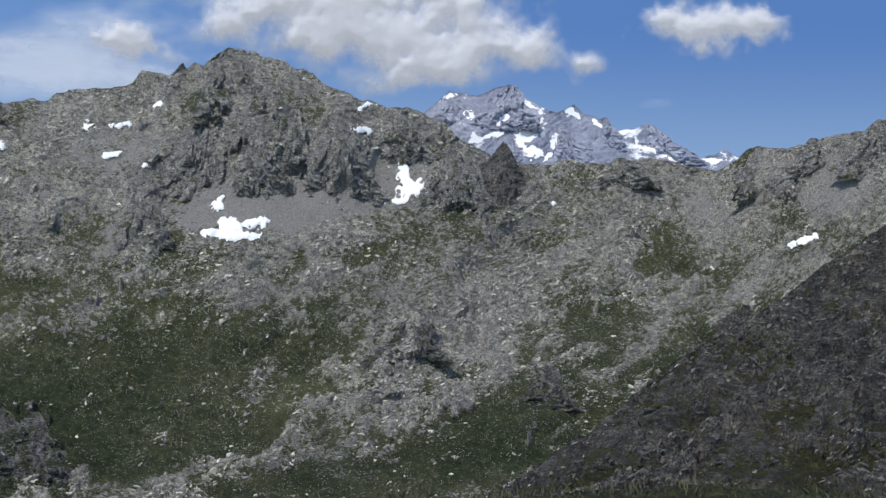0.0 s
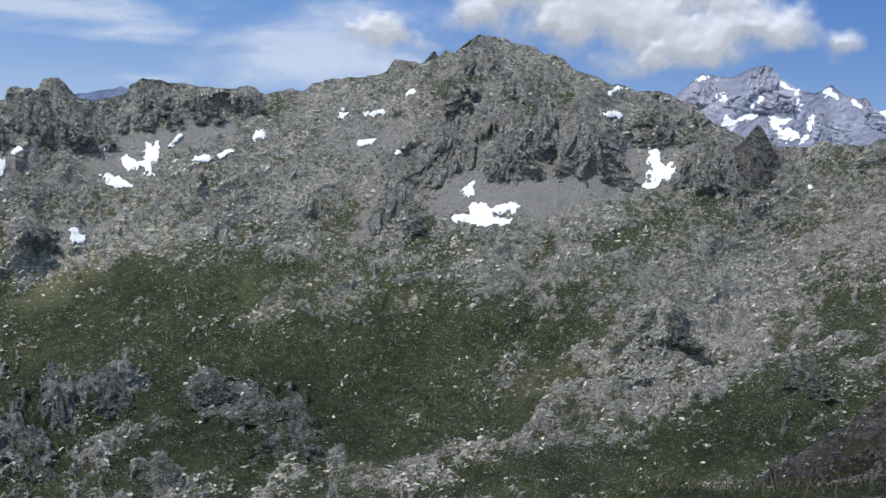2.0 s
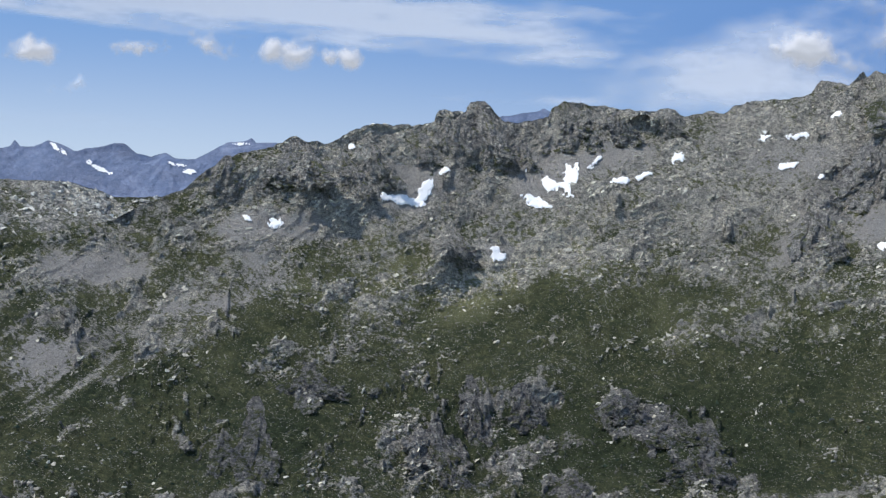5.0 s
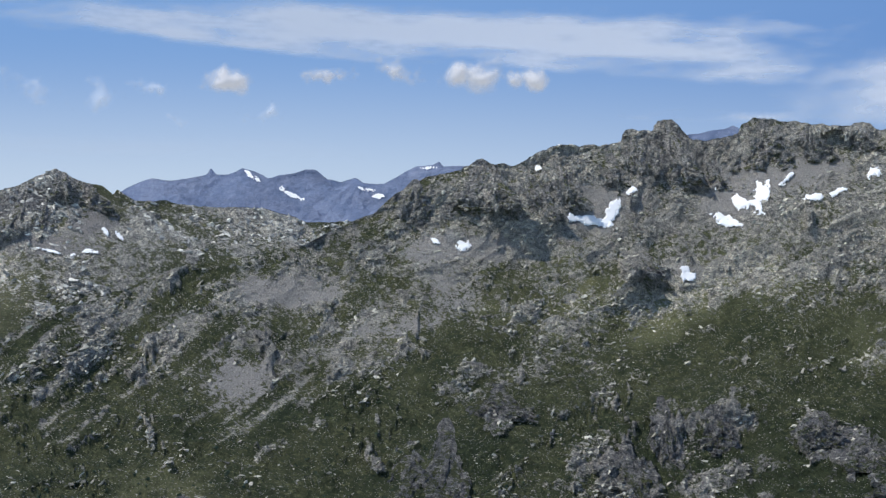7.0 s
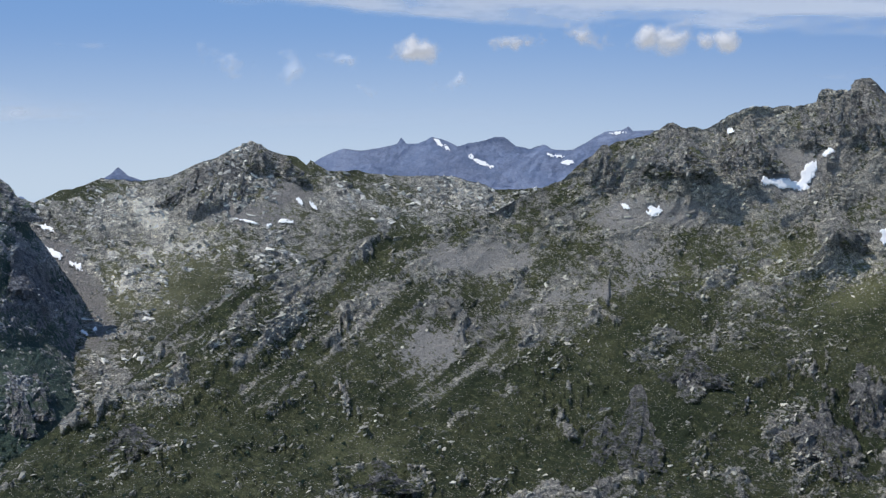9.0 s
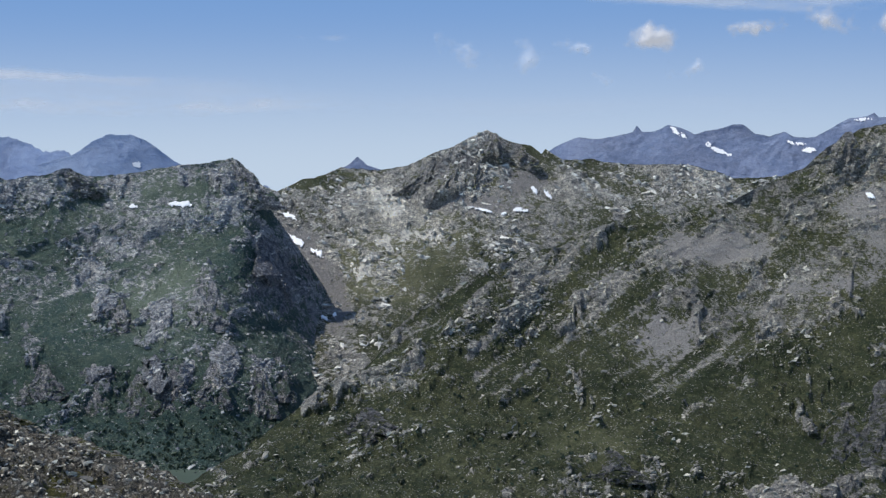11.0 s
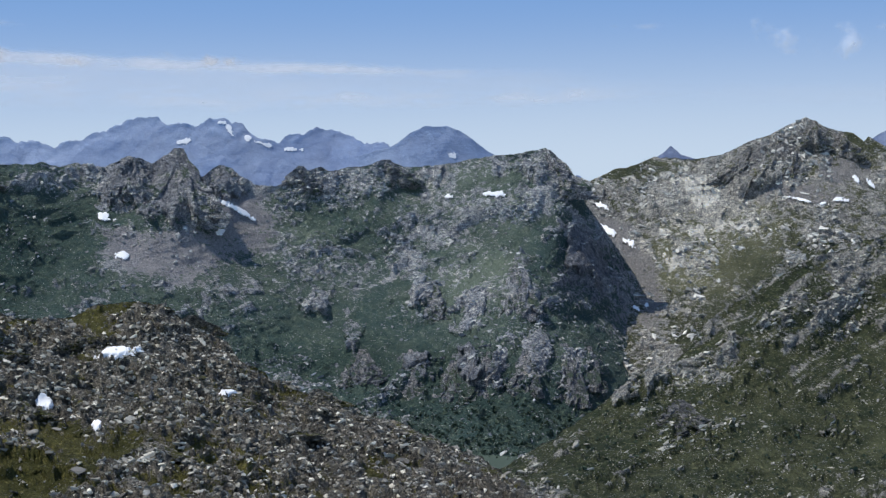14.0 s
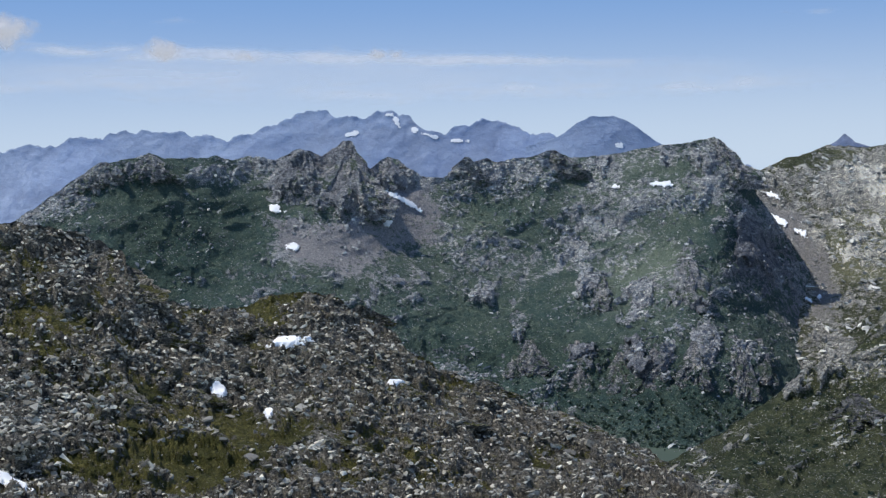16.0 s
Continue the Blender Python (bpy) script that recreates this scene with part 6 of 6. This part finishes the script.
scatter("slope_boulders", massif, 46000, 0.6, 4.4, 5, BLOCK_MAT, "pale boulders and ledges strewn over turf and scree", strewn, 2.8, (1.6, 0.9, 0.6), 16, 0.4, -0.2)
scatter("crag_blocks", massif, 3000, 1.0, 5.0, 15, CRAG_MAT, "broken grey blocks and ribs of the crags", crests, 2.2, (0.8, 0.8, 1.3), 8, 0.3, -0.45)
scatter("pale_boulders", pale, 15000, 1.1, 9.0, 25, PALE_BLOCK_MAT, "pale limestone blocks and slabs on the slope", strewn, 2.8, (1.6, 0.9, 0.6), -20, 0.4, -0.2)
scatter("crag_blocks", pale, 1200, 2.0, 9.0, 35, CRAG_MAT, "broken grey blocks and ribs of the crags", crests, 2.2, (0.7, 0.8, 1.4), 30, 0.3, -0.45)
scatter("flank_boulders", pyramid, 14000, 0.9, 5.4, 45, FLANK_BLOCK_MAT, "grey blocks and ledges among green turf", strewn, 2.8, (1.6, 0.9, 0.65), 10, 0.4, -0.2)
scatter("crag_blocks", pyramid, 2200, 1.2, 6.0, 55, CRAG_MAT, "broken grey blocks and ribs of the crags", crests, 2.2, (0.7, 0.8, 1.5), 5, 0.28, -0.45)
scatter("spur_boulders", spur, 9000, 0.25, 1.8, 65, SHADED_SPUR_BLOCK_MAT, "blocks and ledges of the spur, cloud shade in their colour", strewn, 2.6, (1.7, 0.9, 0.55), 35, 0.35, -0.2)
scatter("brow_boulders", spur, 1800, 0.2, 1.5, 85, BLOCK_MAT, "pale blocks along the brow of the dark spur", lambda h, i, j: np.clip(1 - (h.rim[j] - h.raw[i, j]) / 1.1, 0, 1), 2.6, (1.7, 0.9, 0.55), 35, 0.35, -0.2)
scatter("hill_rubble", hill, 32000, 0.06, 0.48, 6, STONE_MAT, "grey angular rubble covering the hill", lambda h, i, j: np.clip(1.1 - 1.2 * h.turf[i, j], 0.02, 1), 2.9)
scatter("hill_blocks", hill, 900, 0.3, 0.9, 75, STONE_MAT, "larger broken blocks and ledges among the rubble", lambda h, i, j: np.clip(0.02 + h.cliff[i, j] ** 2 - 0.5 * (h.turf[i, j] > 0.7), 0.005, 1), 2.5, (1.5, 0.9, 0.5), -15, 0.4, -0.1)


# ---- single boulders ----
BOULDERS = stone_shapes(9, 77)
BOULDER_MESHES = []
for shape, sides in BOULDERS:
    bm = bmesh.new()
    corners = [bm.verts.new(c) for c in shape]
    for side in sides:
        bm.faces.new([corners[c] for c in side])
    bmesh.ops.bevel(bm, geom=bm.edges[:], offset=0.07, segments=1, affect="EDGES")
    for v in bm.verts:
        v.co = Vector((v.co.x * 1.15, v.co.y * 0.85, v.co.z * 0.6)) * (1.0 + 0.12 * noise.noise(v.co * 1.7 + Vector((len(BOULDER_MESHES) * 5.1, 0, 0))))
    me = bpy.data.meshes.new("boulder")
    bm.to_mesh(me)
    bm.free()
    me.materials.append(None)
    BOULDER_MESHES.append(me)


def boulder_material():
    m, nt, b = nodes_of("weathered_boulder")
    n = Net(nt)
    info = nt.nodes.new("ShaderNodeObjectInfo")
    col = n.mix(info.outputs["Random"], (0.12, 0.115, 0.105), (0.36, 0.345, 0.30))
    col = n.mix(n.ramp(n.noise(1.3, 6, 0.7), 0.5, 0.75), col, (0.12, 0.115, 0.08))
    nt.links.new(col, b.inputs["Base Color"])
    b.inputs["Roughness"].default_value = 0.9
    nt.links.new(n.bump(n.noise(2.5, 6, 0.75), 0.8, 0.3), b.inputs["Normal"])
    return m


BOULDER_MAT = boulder_material()
for me in BOULDER_MESHES:
    me.materials[0] = BOULDER_MAT


def boulder(host, az, el, size, label, group, k):
    ob = new("boulder", BOULDER_MESHES[k % len(BOULDER_MESHES)])
    p = host.at(np.array([az]), np.array([el]))[0]
    ob.location = Vector(p) + Vector((0, 0, size * 0.15))
    ob.rotation_euler = (0.3 * math.sin(k * 2.1), 0.3 * math.cos(k * 1.3), k * 1.7)
    ob.scale = (size, size * (0.8 + 0.3 * math.sin(k)), size * 0.8)
    tagged(ob, label, "rock", group)


pick = np.random.RandomState(31)
for k in range(240):
    az = pick.uniform(54, 86)
    el = pick.uniform(-12.8, np.interp(az, [54, 62, 72, 79, 86], [-12.6, -7.4, -4.9, -5.0, -3.6]))
    boulder(hill, az, el, 0.22 + 0.75 * pick.uniform() ** 3, "angular grey boulder lying in the rubble of the hill", "boulders on the hill", k)
for k, spot in enumerate([(19.38, -5.92, 0.201, 0.000), (18.08, -5.81, 0.246, 0.000), (20.10, -5.59, 0.134, 0.000), (16.27, -6.98, 0.156, 0.000), (9.90, -8.20, 0.179, 0.000), (26.53, -5.63, 0.134, 0.000), (30.01, -4.86, 0.156, 0.000), (13.63, -4.70, 0.134, 0.000), (21.24, -3.49, 0.156, 0.000), (18.03, -5.80, 0.246, 0.000), (19.32, -5.90, 0.179, 0.000), (12.08, -7.57, 0.179, 0.000), (9.95, -8.17, 0.179, 0.000), (2.25, -6.54, 0.134, 0.000), (5.13, -7.60, 0.134, 0.000), (37.19, -8.73, 0.134, 0.000), (30.29, -4.93, 0.134, 0.000), (27.40, -4.88, 0.179, 0.000), (42.06, -9.77, 0.134, 0.000), (23.66, -6.01, 0.156, 0.000), (50.94, -9.87, 0.134, 0.000), (47.78, -7.83, 0.134, 0.000), (41.51, -8.97, 0.134, 0.000), (53.37, -8.82, 0.134, 0.000)]):
    boulder(massif, spot[0], spot[1], spot[2] * math.radians(1) * 2050, "big pale boulder standing out of the turf", "boulders on the mountainside", k + 3)


# ---- shrubs low on the green mountain ----
def shrub_shapes(count, seed):
    """Ragged clumps of leaves: small leaning blades round a centre."""
    rng = np.random.RandomState(seed)
    shapes = []
    for _ in range(count):
        c = rng.normal(0, 0.45, (9, 3)) * np.array([1, 1, 0.6]) + np.array([0, 0, 0.45])
        a, b = rng.normal(0, 0.42, (9, 3)), rng.normal(0, 0.42, (9, 3))
        v = np.stack([c - a, c + b, c + a, c - b], 1).reshape(-1, 3)
        shapes.append((v, np.arange(36).reshape(9, 4)))
    return shapes


SHRUB_MAT, shrub_net, shrub_bsdf = nodes_of("shrub_leaves")
shrub_nodes = Net(shrub_net)
shrub_net.links.new(shrub_nodes.mix(shrub_nodes.noise(0.2, 3), (0.022, 0.045, 0.030), (0.06, 0.095, 0.055)), shrub_bsdf.inputs["Base Color"])
shrub_bsdf.inputs["Roughness"].default_value = 0.8
SHRUBS = shrub_shapes(24, 12)
scatter("alder_shrubs", pyramid, 4500, 1.6, 4.5, 12, SHRUB_MAT, "dark green alder scrub at the foot of the cliffs", lambda h, i, j: np.clip((h.turf[i, j] > 0.45) * np.clip((-8.6 - h.raw[i, j]) / 2.0, 0.0, 1.0), 0.0, 1), 1.5, (1, 1, 1), shapes=SHRUBS, category="shrubs")
scatter("low_shrubs", massif, 1500, 1.0, 3.0, 14, SHRUB_MAT, "low dark juniper scrub on the turf", lambda h, i, j: np.clip((h.turf[i, j] > 0.6) * np.clip((-7.0 - h.raw[i, j]) / 4.0, 0.0, 1.0), 0.0, 1), 2.5, (1, 1, 1), shapes=SHRUBS, category="shrubs")
